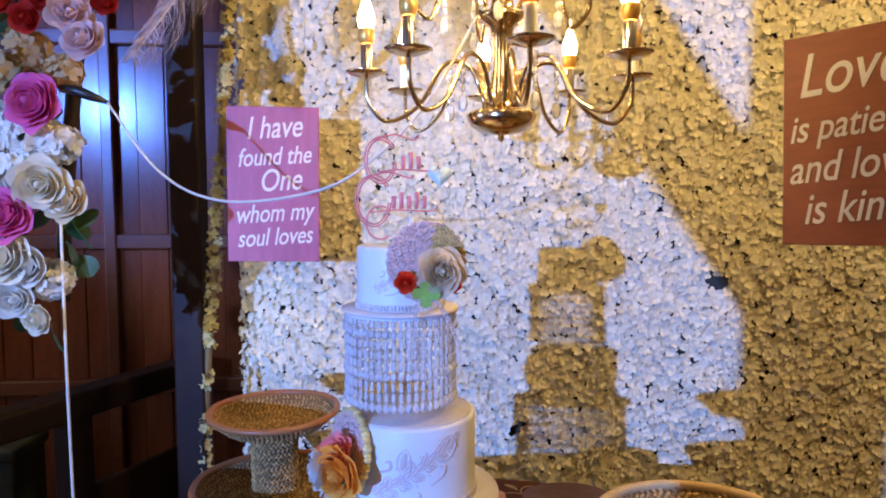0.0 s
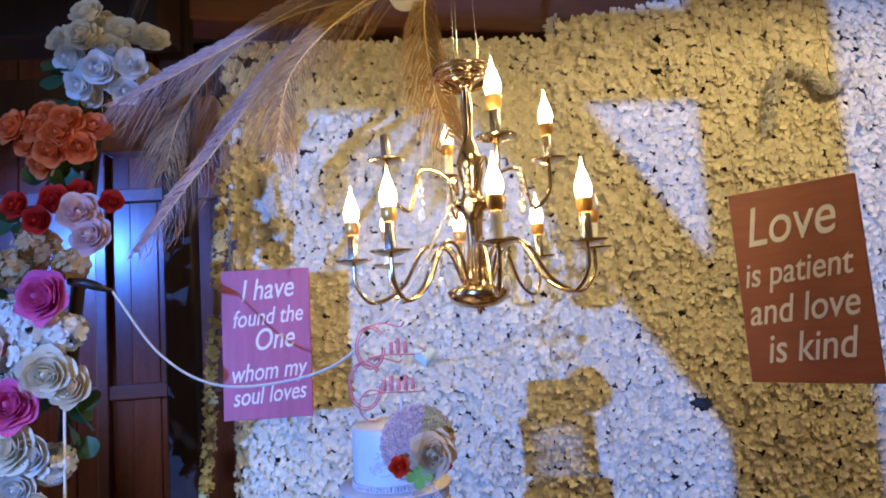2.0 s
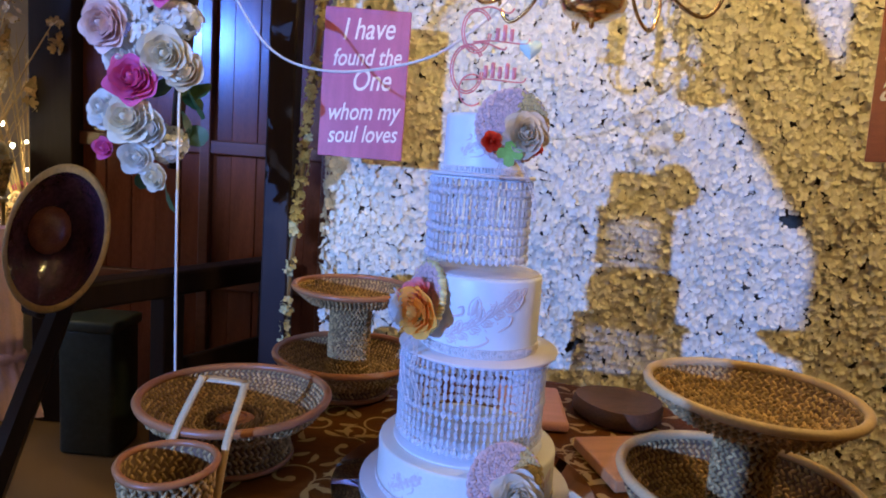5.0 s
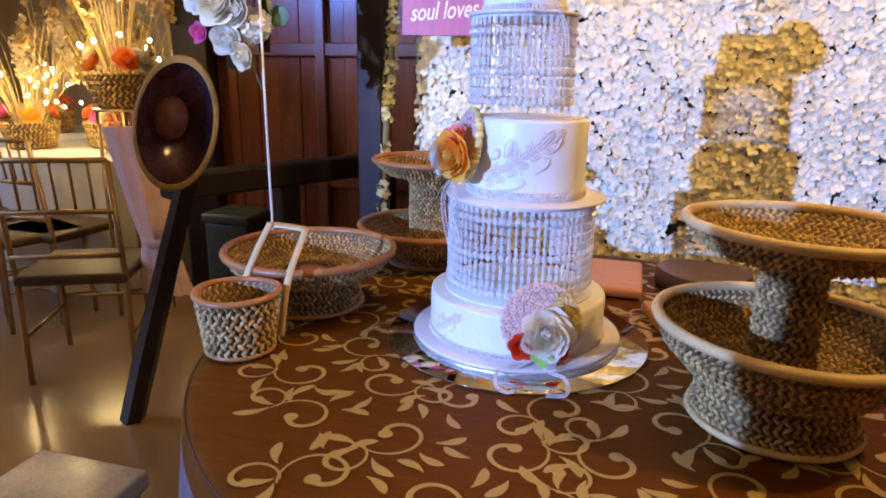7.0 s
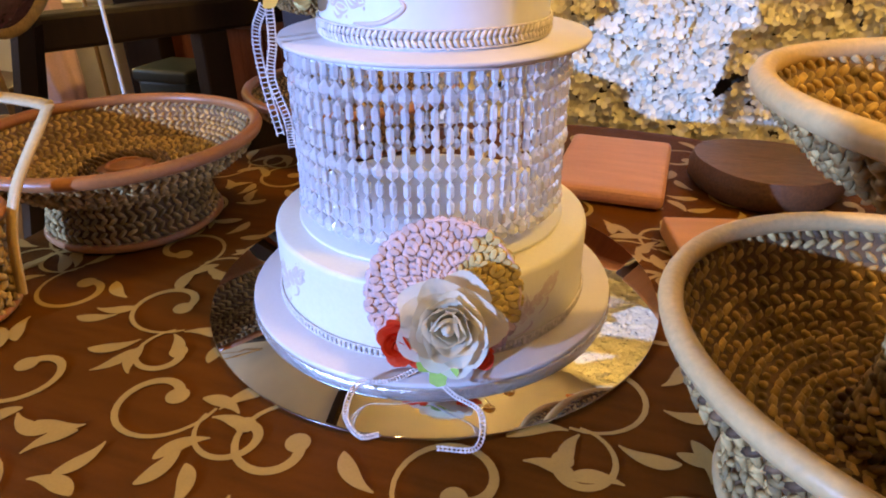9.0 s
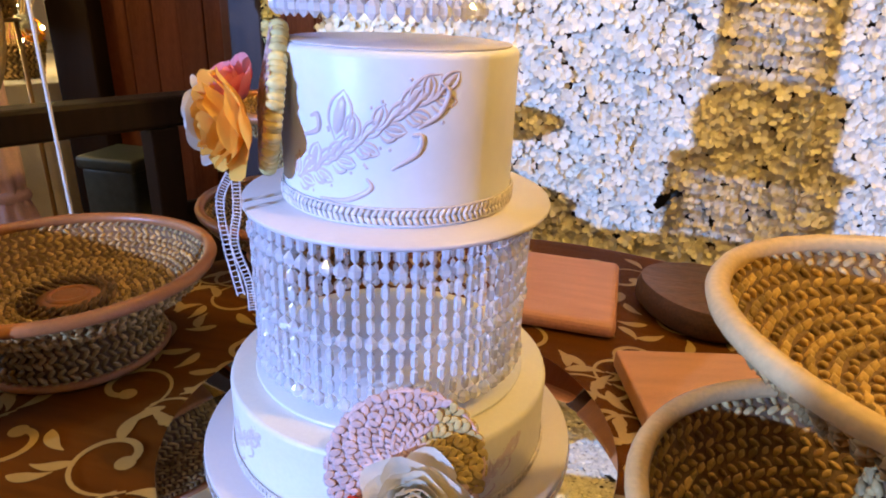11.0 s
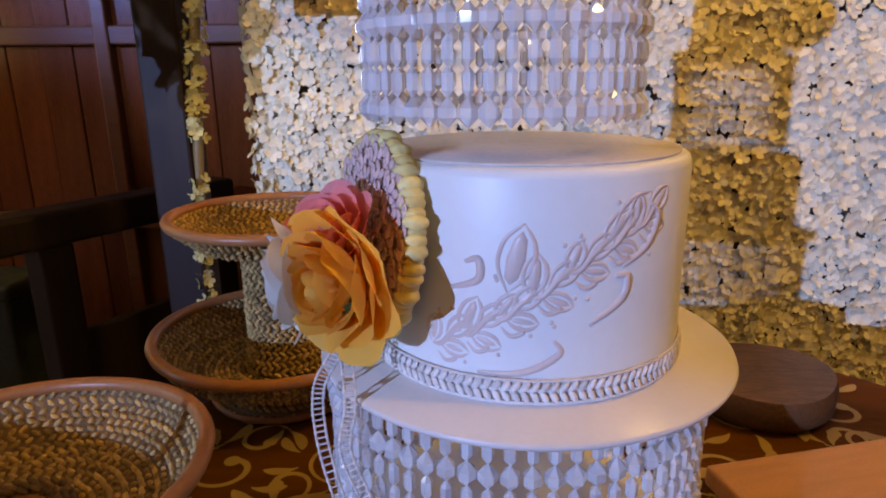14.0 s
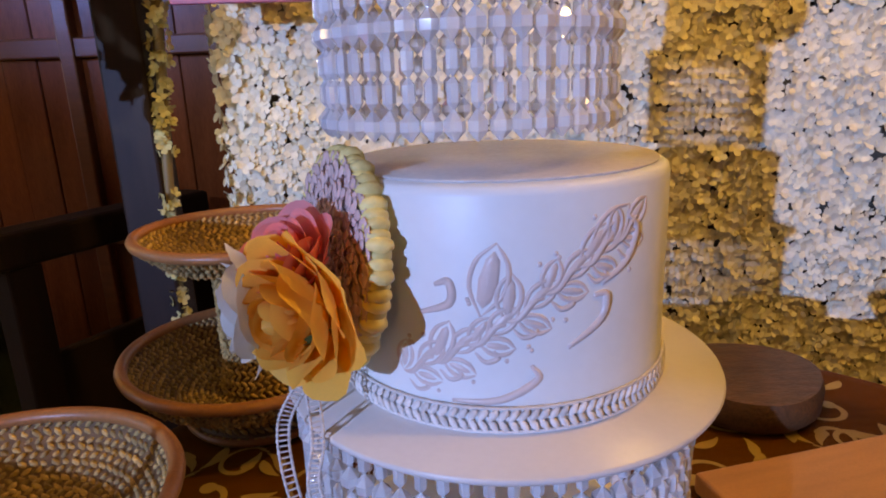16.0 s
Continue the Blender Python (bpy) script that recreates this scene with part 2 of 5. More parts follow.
def tube(points, r, n=8, closed=False):
    pts = [Vector(p) for p in points]
    rs = r if isinstance(r, (list, tuple)) else [r] * len(pts)
    vs, fs = [], []
    side = None
    count = len(pts)
    for i, p in enumerate(pts):
        d = (pts[(i + 1) % count] - pts[i - 1]) if closed else (pts[min(i + 1, count - 1)] - pts[max(i - 1, 0)])
        d = d.normalized() if d.length > 1e-9 else Vector((0, 0, 1))
        if side is None:
            side = d.orthogonal().normalized()
        side = (side - d * side.dot(d))
        side = side.normalized() if side.length > 1e-6 else d.orthogonal().normalized()
        up = d.cross(side)
        for k in range(n):
            a = 2 * math.pi * k / n
            vs.append(p + rs[i] * (math.cos(a) * side + math.sin(a) * up))
    rings = count if closed else count - 1
    for i in range(rings):
        for k in range(n):
            a, b = i * n + k, i * n + (k + 1) % n
            c, d2 = ((i + 1) % count) * n + (k + 1) % n, ((i + 1) % count) * n + k
            fs.append((a, b, c, d2))
    if not closed:
        fs.append(tuple(range(n - 1, -1, -1)))
        fs.append(tuple((count - 1) * n + k for k in range(n)))
    return vs, fs


def ring(r, z, thick, n=48, m=8, wob=0.0):
    return tube([((r + wob * math.sin(3 * a)) * math.cos(a), (r + wob * math.sin(3 * a)) * math.sin(a), z + wob * math.sin(2 * a + 1)) for a in [2 * math.pi * k / n for k in range(n)]], thick, m, True)


def blob(rx, ry, rz, n=8, m=5):
    return [(rx * math.sin(math.pi * j / m) * math.cos(2 * math.pi * k / n), ry * math.sin(math.pi * j / m) * math.sin(2 * math.pi * k / n), rz * math.cos(math.pi * j / m)) for j in range(m + 1) for k in range(n)], \
        [(j * n + k, j * n + (k + 1) % n, (j + 1) * n + (k + 1) % n, (j + 1) * n + k) for j in range(m) for k in range(n)]


def box(sx, sy, sz, bevel=0.004, steps=2):
    bm = bmesh.new()
    bmesh.ops.create_cube(bm, size=1)
    bmesh.ops.scale(bm, vec=(sx, sy, sz), verts=bm.verts)
    if bevel:
        bmesh.ops.bevel(bm, geom=list(bm.edges), offset=bevel, segments=steps, affect="EDGES", profile=0.5)
    bm.verts.index_update()
    out = [tuple(v.co) for v in bm.verts], [tuple(v.index for v in f.verts) for f in bm.faces]
    bm.free()
    return out


def spline(points, n=24):
    """A smooth line through points (Catmull-Rom)."""
    p = [Vector(q) for q in points]
    p = [2 * p[0] - p[1]] + p + [2 * p[-1] - p[-2]]
    out = []
    for i in range(1, len(p) - 2):
        for k in range(n):
            t = k / n
            a, b, c, d = p[i - 1], p[i], p[i + 1], p[i + 2]
            out.append(0.5 * ((2 * b) + (c - a) * t + (2 * a - 5 * b + 4 * c - d) * t * t + (3 * b - a - 3 * c + d) * t ** 3))
    out.append(p[-2])
    return out


def thing(name, place, label, category, group="", turn=(0, 0, 0), kind=""):
    ob = new(name)
    ob.empty_display_size = 0.05
    ob.matrix_world = pose(*place, *turn)
    return tagged(ob, label, category, group, kind)


def part(name, shape, material, parent, label="", m=None, smooth=True):
    """One mesh object under a thing or a part; shape is a G, a (verts, faces) pair or a ready mesh."""
    if isinstance(shape, tuple):
        shape = G().add(shape)
    me = shape if isinstance(shape, bpy.types.Mesh) else shape.mesh(name, material, smooth)
    ob = new(name, me)
    ob.parent = parent
    if m is not None:
        ob.matrix_basis = m
    if label:
        ob["label"] = label
    return ob


def solid(name, vf, material, m, label, category="", kind="", group="", smooth=False):
    ob = new(name, G().add(vf).mesh(name, material, smooth))
    ob.matrix_world = m
    return tagged(ob, label, category, group, kind)


rnd = random.Random(7)


def petal(w, h, cup, curl, ruffle, seed, n=6):
    """A broad rounded rose petal rising along +z, cupped towards +y, its rim curled out."""
    vs, fs = [], []
    for j in range(n + 1):
        v = j / n
        half = w * (0.30 + 0.70 * math.sin(0.5 * math.pi * min(1, v * 1.25)))
        for i in range(n + 1):
            u = 2 * i / n - 1
            drop = 0.34 * abs(u) ** 2.5 * v
            y = cup * w * u * u * (1 - 0.4 * v) - 0.22 * h * math.sin(math.pi * v * 0.8) - curl * h * max(0, v - 0.62) ** 2 * 4
            vs.append((half * u * (1 - 0.12 * v * v), y + ruffle * h * math.sin(3.2 * u + seed) * v * v, h * (v - drop) + ruffle * h * math.cos(2.5 * u + seed) * v * v * 0.5))
    for j in range(n):
        for i in range(n):
            a = j * (n + 1) + i
            fs.append((a, a + 1, a + n + 2, a + n + 1))
    return vs, fs


def rose_shape(r, layers=4, seed=0, open_=1.0, ruffle=0.05):
    """A rose of radius r that faces +z."""
    g = G()
    q = random.Random(seed)
    for k in range(layers):
        f = (k + 0.3) / layers
        count = 3 if k == 0 else (4 if k < 3 else 5)
        for i in range(count):
            a = 2 * math.pi * (i + 0.5 * k + 0.18 * q.random()) / count
            lean = (2 + 66 * f ** 1.25 * open_) * (0.92 + 0.16 * q.random())
            size = r * (0.50 + 0.50 * f)
            m = Matrix.Rotation(a, 4, "Z") @ Matrix.Translation((0, -r * (0.07 + 0.17 * f), r * (0.05 - 0.38 * f))) @ Matrix.Rotation(radians(lean), 4, "X")
            g.add(petal(size * 0.60, size * (1.05 - 0.1 * f), 0.42, 0.30 * f, ruffle, q.random() * 6), m)
    g.add(blob(r * 0.16, r * 0.16, r * 0.35), Matrix.Translation((0, 0, r * 0.22)))
    return g


def blossom_cloud(g, count, spread, size, q, squash=(1, 1, 1)):
    """A round head of many four-petalled blossoms."""
    for _ in range(count):
        d = Vector((q.gauss(0, 1), q.gauss(0, 1), q.gauss(0, 1))).normalized()
        p = Vector((d.x * spread * squash[0], d.y * spread * squash[1], d.z * spread * squash[2])) * (0.75 + 0.25 * q.random())
        turn = d.to_track_quat("Z", "Y").to_matrix().to_4x4() @ Matrix.Rotation(q.random() * 6.3, 4, "Z")
        g.add(blossom(size * (0.8 + 0.4 * q.random()), q), Matrix.Translation(p) @ turn)
    return g


def blossom(s, q, petals=4):
    """A small flower with broad rounded petals."""
    vs, fs = [(0, 0, 0)], []
    for k in range(petals):
        a = 2 * math.pi * k / petals
        lift = s * (0.10 + 0.40 * q.random())
        k0 = len(vs)
        for da, r, z in ((-0.80, 0.62, lift * 0.5), (-0.42, 1.0, lift * 0.9), (0.0, 1.06, lift * 1.1), (0.42, 1.0, lift), (0.80, 0.62, lift * 0.6)):
            vs.append((s * r * math.cos(a + da), s * r * math.sin(a + da), z))
        fs += [(0, k0, k0 + 1, k0 + 2), (0, k0 + 2, k0 + 3, k0 + 4)]
    return vs, fs


def facing(p, d, spin=0.0):
    """A place whose +z looks along d."""
    return Matrix.Translation(p) @ Vector(d).to_track_quat("Z", "Y").to_matrix().to_4x4() @ Matrix.Rotation(spin, 4, "Z")


ROSES = {}


def rose(parent, p, d, r, colour, kind="rose", label=""):
    """A rose under a thing; roses of one kind and colour share three meshes."""
    variant = rnd.randrange(3)
    key = (kind, colour, variant)
    if key not in ROSES:
        layers, op, ruf = {"rose": (5, 0.62, 0.03), "peony": (7, 0.75, 0.07), "bud": (3, 0.5, 0.02), "full": (6, 0.82, 0.035), "ruffled": (7, 0.95, 0.075)}[kind]
        ROSES[key] = rose_shape(1.0, layers, hash((len(kind), variant)) % 97, op, ruf).mesh(kind, P[colour])
    q = Vector(p) - parent.matrix_world.translation
    return part(kind if kind in ("peony", "bud") else "rose", ROSES[key], None, parent, label, facing(q, d, rnd.random() * 6) @ Matrix.Scale(r, 4))


# ---- setting ----
def structure(name, size, place, material, label, bevel=0.0):
    return solid(name, box(*size, bevel), material, pose(*place), label, kind="structure")


structure("floor", (12, 12, 0.1), (-2, 2, -0.05), M["floor"], "polished tan tiled floor of the hall")
structure("ceiling", (12, 12, 0.1), (-2, 2, 2.98), M["ceiling"], "pale boarded ceiling with dark beams")
structure("wall_east", (0.15, 12, 2.93), (3.2, 2, 1.465), M["plaster"], "plain cream plaster wall")
structure("wall_south", (12, 0.15, 2.93), (-2, -3.2, 1.465), M["plaster"], "plain cream plaster wall behind the visitor")
structure("wall_west", (0.15, 12, 2.93), (-6.5, 2, 1.465), M["plaster"], "plain cream plaster wall across the hall")
structure("wall_hall_north", (4.2, 0.15, 2.93), (-4.4, 6.6, 1.465), M["plaster"], "far cream wall of the dining hall")


def plank_wall():
    """Board wall with rails, a stile and separate planks."""
    wall = structure("wall_north", (5.6, 0.06, 2.93), (0.55, 3.93, 1.465), M["post"], "dark backing of the wooden board wall")
    w0 = wall.matrix_world.translation
    mesh = {}
    for z0, z1 in ((0.12, 0.70), (0.76, 1.33), (1.39, 2.19), (2.25, 2.9)):
        h = z1 - z0
        mesh[h] = G().add(box(0.1165, 0.022, h, 0.003, 1)).mesh("plank", M["panel"], False)
        for k in range(15):
            part("plank", mesh[h], None, wall, m=Matrix.Translation(Vector((-2.09 + 0.1175 * k, 3.885 + 0.003 * ((k * 7) % 3), (z0 + z1) / 2)) - w0))
    for z in (0.06, 0.73, 1.36, 2.22):
        part("rail", box(1.84, 0.045, 0.062, 0.006), M["rail"], wall, m=Matrix.Translation(Vector((-1.25, 3.868, z)) - w0), smooth=False)
    for x in (-1.555, -0.99, -0.42):
        part("stile", box(0.05, 0.05, 2.9, 0.006), M["rail"], wall, m=Matrix.Translation(Vector((x, 3.861, 1.45)) - w0), smooth=False)


plank_wall()
# dark block stands in for the shade under the beam above the boards
structure("trim_header", (1.84, 0.10, 0.25), (-1.25, 3.80, 2.60), M["post"], "dark block for the shade along the top of the board wall", 0.008)
structure("post_1", (0.085, 0.085, 2.93), (-0.945, 2.965, 1.465), M["post"], "dark stained square wooden post", 0.006)
structure("post_2", (0.20, 0.16, 2.93), (-2.24, 3.87, 1.465), M["post"], "thick dark post at the end of the board wall", 0.008)
for x, y, z, sx, sy, sz, yaw in ((-0.2, 3.15, 2.72, 4.2, 0.16, 0.22, 8), (-1.3, 1.5, 2.86, 0.09, 5.5, 0.13, 4), (-2.6, 2.9, 2.55, 3.4, 0.16, 0.2, -4), (-1.02, 3.05, 2.28, 0.36, 0.10, 0.17, 0)):
    b = structure("beam_1", (sx, sy, sz), (x, y, z), M["rail"] if sx != 3.4 and sx != 0.09 else M["post"], "dark exposed ceiling beam", 0.008)
    b.rotation_euler = (0, 0, radians(yaw))
    b.name = "beam"


def shadow_frame():
    """Unseen frame added between the stage light and the cake corner for its shadows: posts, a tie beam and knee
    braces.
    """
    y = 0.45
    f = thing("shadow_frame", (-0.80, y, 0), "unseen dark timber frame added to cast shadows on the flower wall", "timber frame")
    part("post", box(0.205, 0.16, 2.92, 0.008), M["post"], f, m=Matrix.Translation((-2.35, 0, 1.46)), smooth=False)
    # upper post is wider than the lower one to fit the wall shadow
    part("post_head", box(0.205, 0.16, 1.688, 0.008), M["post"], f, "broad upper post, sized to its shadow on the flower wall", Matrix.Translation((0, 0, 2.076)), smooth=False)
    part("post", box(0.150, 0.15, 1.229, 0.008), M["post"], f, m=Matrix.Translation((0.0275, 0, 0.6155)), smooth=False)
    part("tie_beam", box(2.35 - 0.205, 0.16, 0.18, 0.008), M["post"], f, m=Matrix.Translation((-1.175, 0, 2.207)), smooth=False)
    for x, side in ((-0.02, 1), (-2.33, -1)):
        lean = Matrix.Rotation(radians(-35.5 * side), 4, "Y")
        part("knee_brace", box(0.150, 0.10, 0.90, 0.006), M["post"], f, m=Matrix.Translation((x - 0.30 * side, 0.0, 1.86)) @ lean, smooth=False)


shadow_frame()
for x, y in DOWNLIGHTS:
    d = thing("downlight", (x, y, 2.93), "round recessed ceiling downlight, lit warm white", "ceiling light", "ceiling downlights")
    part("trim_ring", ring(0.075, -0.006, 0.010, 32, 6), M["candle"], d)
    part("lens", disc(0.068, -0.003, 32), glow("downlight_lens", (1.0, 0.78, 0.5), 8.0), d)


# ---- flower wall ----
def flower_panel(x0, x1, z1, slope, seed):
    w = thing("flower_wall_panel", ((x0 + x1) / 2, 3.10, 0), "backdrop panel thickly covered with white silk hydrangea blossoms", "flower wall", "flower wall panels")
    q = random.Random(seed)
    o = w.matrix_world.translation
    half = (x1 - x0) / 2
    back = box(x1 - x0 - 0.03, 0.02, z1 - 0.05, 0.002, 1)
    part("backing_board", back, M["backing"], w, m=Matrix.Translation((0, 0.035, z1 / 2)))
    g = G()
    step = 0.0148
    for iz in range(int(2.75 / step)):
        for ix in range(int((x1 - x0) / step) + 1):
            x, z = -half + ix * step + q.gauss(0, 0.008), 0.05 + iz * step + q.gauss(0, 0.008)
            if z > z1 + slope * (x + half) + 0.02 * noise.noise((x * 9, z * 3, seed)):
                continue
            if noise.noise((x * 13 + o.x * 13, z * 13, 3.7)) > 0.66 or q.random() < 0.004:
                continue
            lump = 0.022 * noise.noise((x * 8 + o.x * 8, z * 8, 1.3)) + 0.012 * noise.noise((x * 22, z * 22, 5))
            d = Vector((q.gauss(0, 0.26), -1, q.gauss(0, 0.26)))
            p = Vector((x, -0.035 - lump + q.gauss(0, 0.005), z))
            g.add(blossom(0.0152 * (0.8 + 0.45 * q.random()), q), facing(p, d, q.random() * 6))
    for side in (-1, 1):
        for iz in range(int(z1 / 0.03)):
            for k in range(2):
                d = Vector((side, -0.6, q.gauss(0, 0.4)))
                g.add(blossom(0.022, q), facing((side * (half + 0.005 + 0.02 * q.random()), -0.03 + 0.05 * k * q.random(), 0.05 + iz * 0.03 + q.gauss(0, 0.01)), d, q.random() * 6))
    tagged(part("blossoms", g.mesh("blossoms", M["petals"], False), None, w), kind="stuff")


flower_panel(-0.80, 0.31, 2.56, 0.0, 3)
flower_panel(0.325, 1.75, 2.62, 0.16, 5)


# ---- cake table ----
TX, TY, TR, TZ = -0.20, 2.10, 0.70, 0.75


def layer(g):
    """A hair's breadth of height of its own for each printed stroke."""
    return (len(g.f) % 997) * 6e-7


def round_spot(r, g):
    return [(r * math.cos(2 * math.pi * k / 16), r * math.sin(2 * math.pi * k / 16), layer(g)) for k in range(16)], [tuple(range(16))]


def scroll(g, p0, ang, size, hand):
    """One printed scroll: a tapering spiral stem with curls and drop leaves, lying flat."""
    def ribbon(pts, widths):
        vs, fs = [], []
        for i, p in enumerate(pts):
            d = (pts[min(i + 1, len(pts) - 1)] - pts[max(i - 1, 0)])
            nrm = Vector((-d.y, d.x, 0))
            nrm = nrm.normalized() if nrm.length > 1e-9 else Vector((1, 0, 0))
            lift = Vector((0, 0, layer(g)))
            vs += [p + nrm * widths[i] + lift, p - nrm * widths[i] + lift]
        for i in range(len(pts) - 1):
            fs.append((2 * i, 2 * i + 1, 2 * i + 3, 2 * i + 2))
        g.add((vs, fs), Matrix.Translation((p0[0], p0[1], 0)) @ Matrix.Rotation(ang, 4, "Z") @ Matrix.Diagonal((size, size * hand, 1, 1)))

    def spiral(c, r0, r1, a0, a1, w0, w1, n=26):
        pts = [Vector((c[0] + (r0 + (r1 - r0) * k / n) * math.cos(a0 + (a1 - a0) * k / n), c[1] + (r0 + (r1 - r0) * k / n) * math.sin(a0 + (a1 - a0) * k / n), 0)) for k in range(n + 1)]
        ribbon(pts, [w0 + (w1 - w0) * k / n for k in range(n + 1)])
        return pts[-1]

    def drop(x, y, a, length, fat):
        pts = [Vector((x + length * v * math.cos(a + 0.5 * v), y + length * v * math.sin(a + 0.5 * v), 0)) for v in [k / 14 for k in range(15)]]
        ribbon(pts, [0.008 + 0.78 * fat * math.sin(math.pi * v ** 1.5) ** 0.8 for v in [k / 14 for k in range(15)]])

    end = spiral((0, 0), 0.52, 0.13, -0.6, 5.2, 0.014, 0.048)
    g.add(round_spot(0.10, g), Matrix.Translation((p0[0], p0[1], 0)) @ Matrix.Rotation(ang, 4, "Z") @ Matrix.Diagonal((size, size * hand, 1, 1)) @ Matrix.Translation(end))
    spiral((0.80, -0.30), 0.38, 0.09, 2.9, -2.0, 0.014, 0.048)
    g.add(round_spot(0.085, g), Matrix.Translation((p0[0], p0[1], 0)) @ Matrix.Rotation(ang, 4, "Z") @ Matrix.Diagonal((size, size * hand, 1, 1)) @ Matrix.Translation((0.80 + 0.09 * math.cos(-2), -0.30 + 0.09 * math.sin(-2), 0)))
    drop(0.46, -0.30, -1.9, 0.50, 0.085)
    drop(0.50, -0.22, -0.9, 0.38, 0.070)
    drop(-0.10, 0.56, 1.9, 0.42, 0.080)
    drop(0.20, 0.50, 0.9, 0.40, 0.075)
    drop(-0.52, 0.10, 3.3, 0.40, 0.075)
    drop(0.60, 0.06, 0.7, 0.46, 0.080)


def build_table():
    table = thing("cake_table", (TX, TY, 0), "round cake table under a dark purple floor-length skirt", "table")
    part("tabletop", lathe([(0.001, 0.725), (TR - 0.02, 0.725), (TR - 0.01, 0.732), (TR - 0.02, 0.742), (0.001, 0.742)], 64), M["post"], table)
    vs, fs = [], []
    n, rows = 240, 12
    for j in range(rows + 1):
        v = j / rows
        for k in range(n):
            a = 2 * math.pi * k / n
            fold = 0.022 * math.sqrt(v) * math.sin(26 * a + 1.4 * math.sin(3 * a)) + 0.008 * v * math.sin(61 * a)
            r = TR + 0.002 + 0.05 * v + fold
            vs.append((r * math.cos(a), r * math.sin(a), 0.738 * (1 - v) + 0.005))
    for j in range(rows):
        for k in range(n):
            a, b = j * n + k, j * n + (k + 1) % n
            fs.append((a, b, b + n, a + n))
    part("skirt", (vs, fs), M["skirt"], table)
    cloth = thing("tablecloth", (TX, TY, TZ), "brown satin tablecloth printed with gold scrolling vines", "tablecloth")
    prof = [(0.001, 0.0), (TR - 0.03, 0.0), (TR - 0.008, -0.002), (TR + 0.006, -0.010), (TR + 0.010, -0.03), (TR + 0.012, -0.055)]
    part("cloth", lathe(prof, 120, wobble=0.002), M["cloth"], cloth)
    g = G()
    q = random.Random(11)
    step = 0.150
    for i in range(-6, 7):
        for j in range(-6, 7):
            x, y = i * step + (0.5 * step if j % 2 else 0) + q.uniform(-0.012, 0.012), j * step * 0.87 + q.uniform(-0.012, 0.012)
            if math.hypot(x, y) < TR - 0.055:
                scroll(g, (x, y), (i * 2.1 + j * 1.3) % 6.28, 0.108, 1 if (i + j) % 2 else -1)
    tagged(part("scroll_print", g, M["gold_print"], cloth, "gold printed scrollwork", Matrix.Translation((0, 0, 0.0012))), kind="stuff")


build_table()


# ---- the cake ----
CX, CY = -0.322, 2.105
MIRROR = thing("mirror_plate", (CX, CY + 0.01, TZ + 0.002), "round mirrored glass plate under the cake on the cloth", "mirror plate")
part("glass", lathe([(0.001, 0.0), (0.252, 0.0), (0.2535, 0.002), (0.252, 0.004), (0.001, 0.004)], 96), M["mirror"], MIRROR)
CAKE = thing("wedding_cake", (CX, CY, TZ + 0.0065), "tall three-tier white wedding cake with crystal strand spacers", "cake")
Z0 = TZ + 0.0065


def tier(name, r, z0, z1, material, label=""):
    z0, z1 = z0 - Z0, z1 - Z0
    return part(name, lathe([(0.001, z0), (r * 1.005, z0), (r * 1.003, z0 + 0.01), (r, (z0 + z1) / 2), (r, z1 - 0.006), (r - 0.0012, z1 - 0.002), (r - 0.004, z1), (0.001, z1 + 0.0003)], 72), material, CAKE, label)


def lace_band(r, z, h, parent):
    g = G()
    n = int(2 * math.pi * r / 0.0055)
    for k in range(n):
        a = 2 * math.pi * k / n
        for row, tilt in ((0, 0.6), (1, -0.6)):
            g.add(blob(0.0014, 0.0024, h * 0.30, 6, 4), Matrix.Rotation(a, 4, "Z") @ Matrix.Translation((r + 0.0015, 0, z - Z0 + h * (0.28 + 0.44 * row))) @ Matrix.Rotation(tilt, 4, "X"))
    g.add(ring(r + 0.001, z - Z0, 0.0011, 72, 5)).add(ring(r + 0.001, z - Z0 + h, 0.0011, 72, 5))
    part("lace_trim", g, M["lace"], parent, "crocheted lace trim")


def crystal_spacer(r, z0, z1, count):
    n = int(round((z1 - z0) / 0.0165))
    h = (z1 - z0) / n
    prof = []
    for i in range(n):
        z = z1 - h * (i + 0.5)
        big = i % 4 == 1 or i == n - 1
        w, k = (0.0058, 0.16) if big else (0.0036, 0.28)
        prof += [(0.0007, z + h * 0.49), (w, z + h * k), (w, z - h * k), (0.0007, z - h * 0.49)]
    g = G().add(lathe(prof, 6))
    me = g.mesh("crystal_strand", M["crystal"], False)
    for k in range(count):
        a = 2 * math.pi * k / count
        part("crystal_strand", me, None, CAKE, m=Matrix.Translation((r * math.cos(a), r * math.sin(a), -Z0)) @ Matrix.Rotation(a * 3, 4, "Z"))
    part("strand_ring", ring(r, z1 - Z0 - 0.002, 0.002, 72, 6), M["frosted"], CAKE)


part("base_board", lathe([(0.001, 0.0), (0.198, 0.0), (0.2, 0.002), (0.2, 0.010), (0.198, 0.012), (0.001, 0.012)], 90), M["foil"], CAKE, "drum board with glittering silver edge")
part("base_board_top", lathe([(0.001, 0.0125), (0.197, 0.0125), (0.1985, 0.014), (0.1985, 0.017), (0.197, 0.0185), (0.001, 0.0185)], 90), M["board"], CAKE)
tier("bottom_tier", 0.166, Z0 + 0.0185, 0.856, M["cream"], "ivory fondant bottom tier with piped sprays")
lace_band(0.167, Z0 + 0.020, 0.008, CAKE)
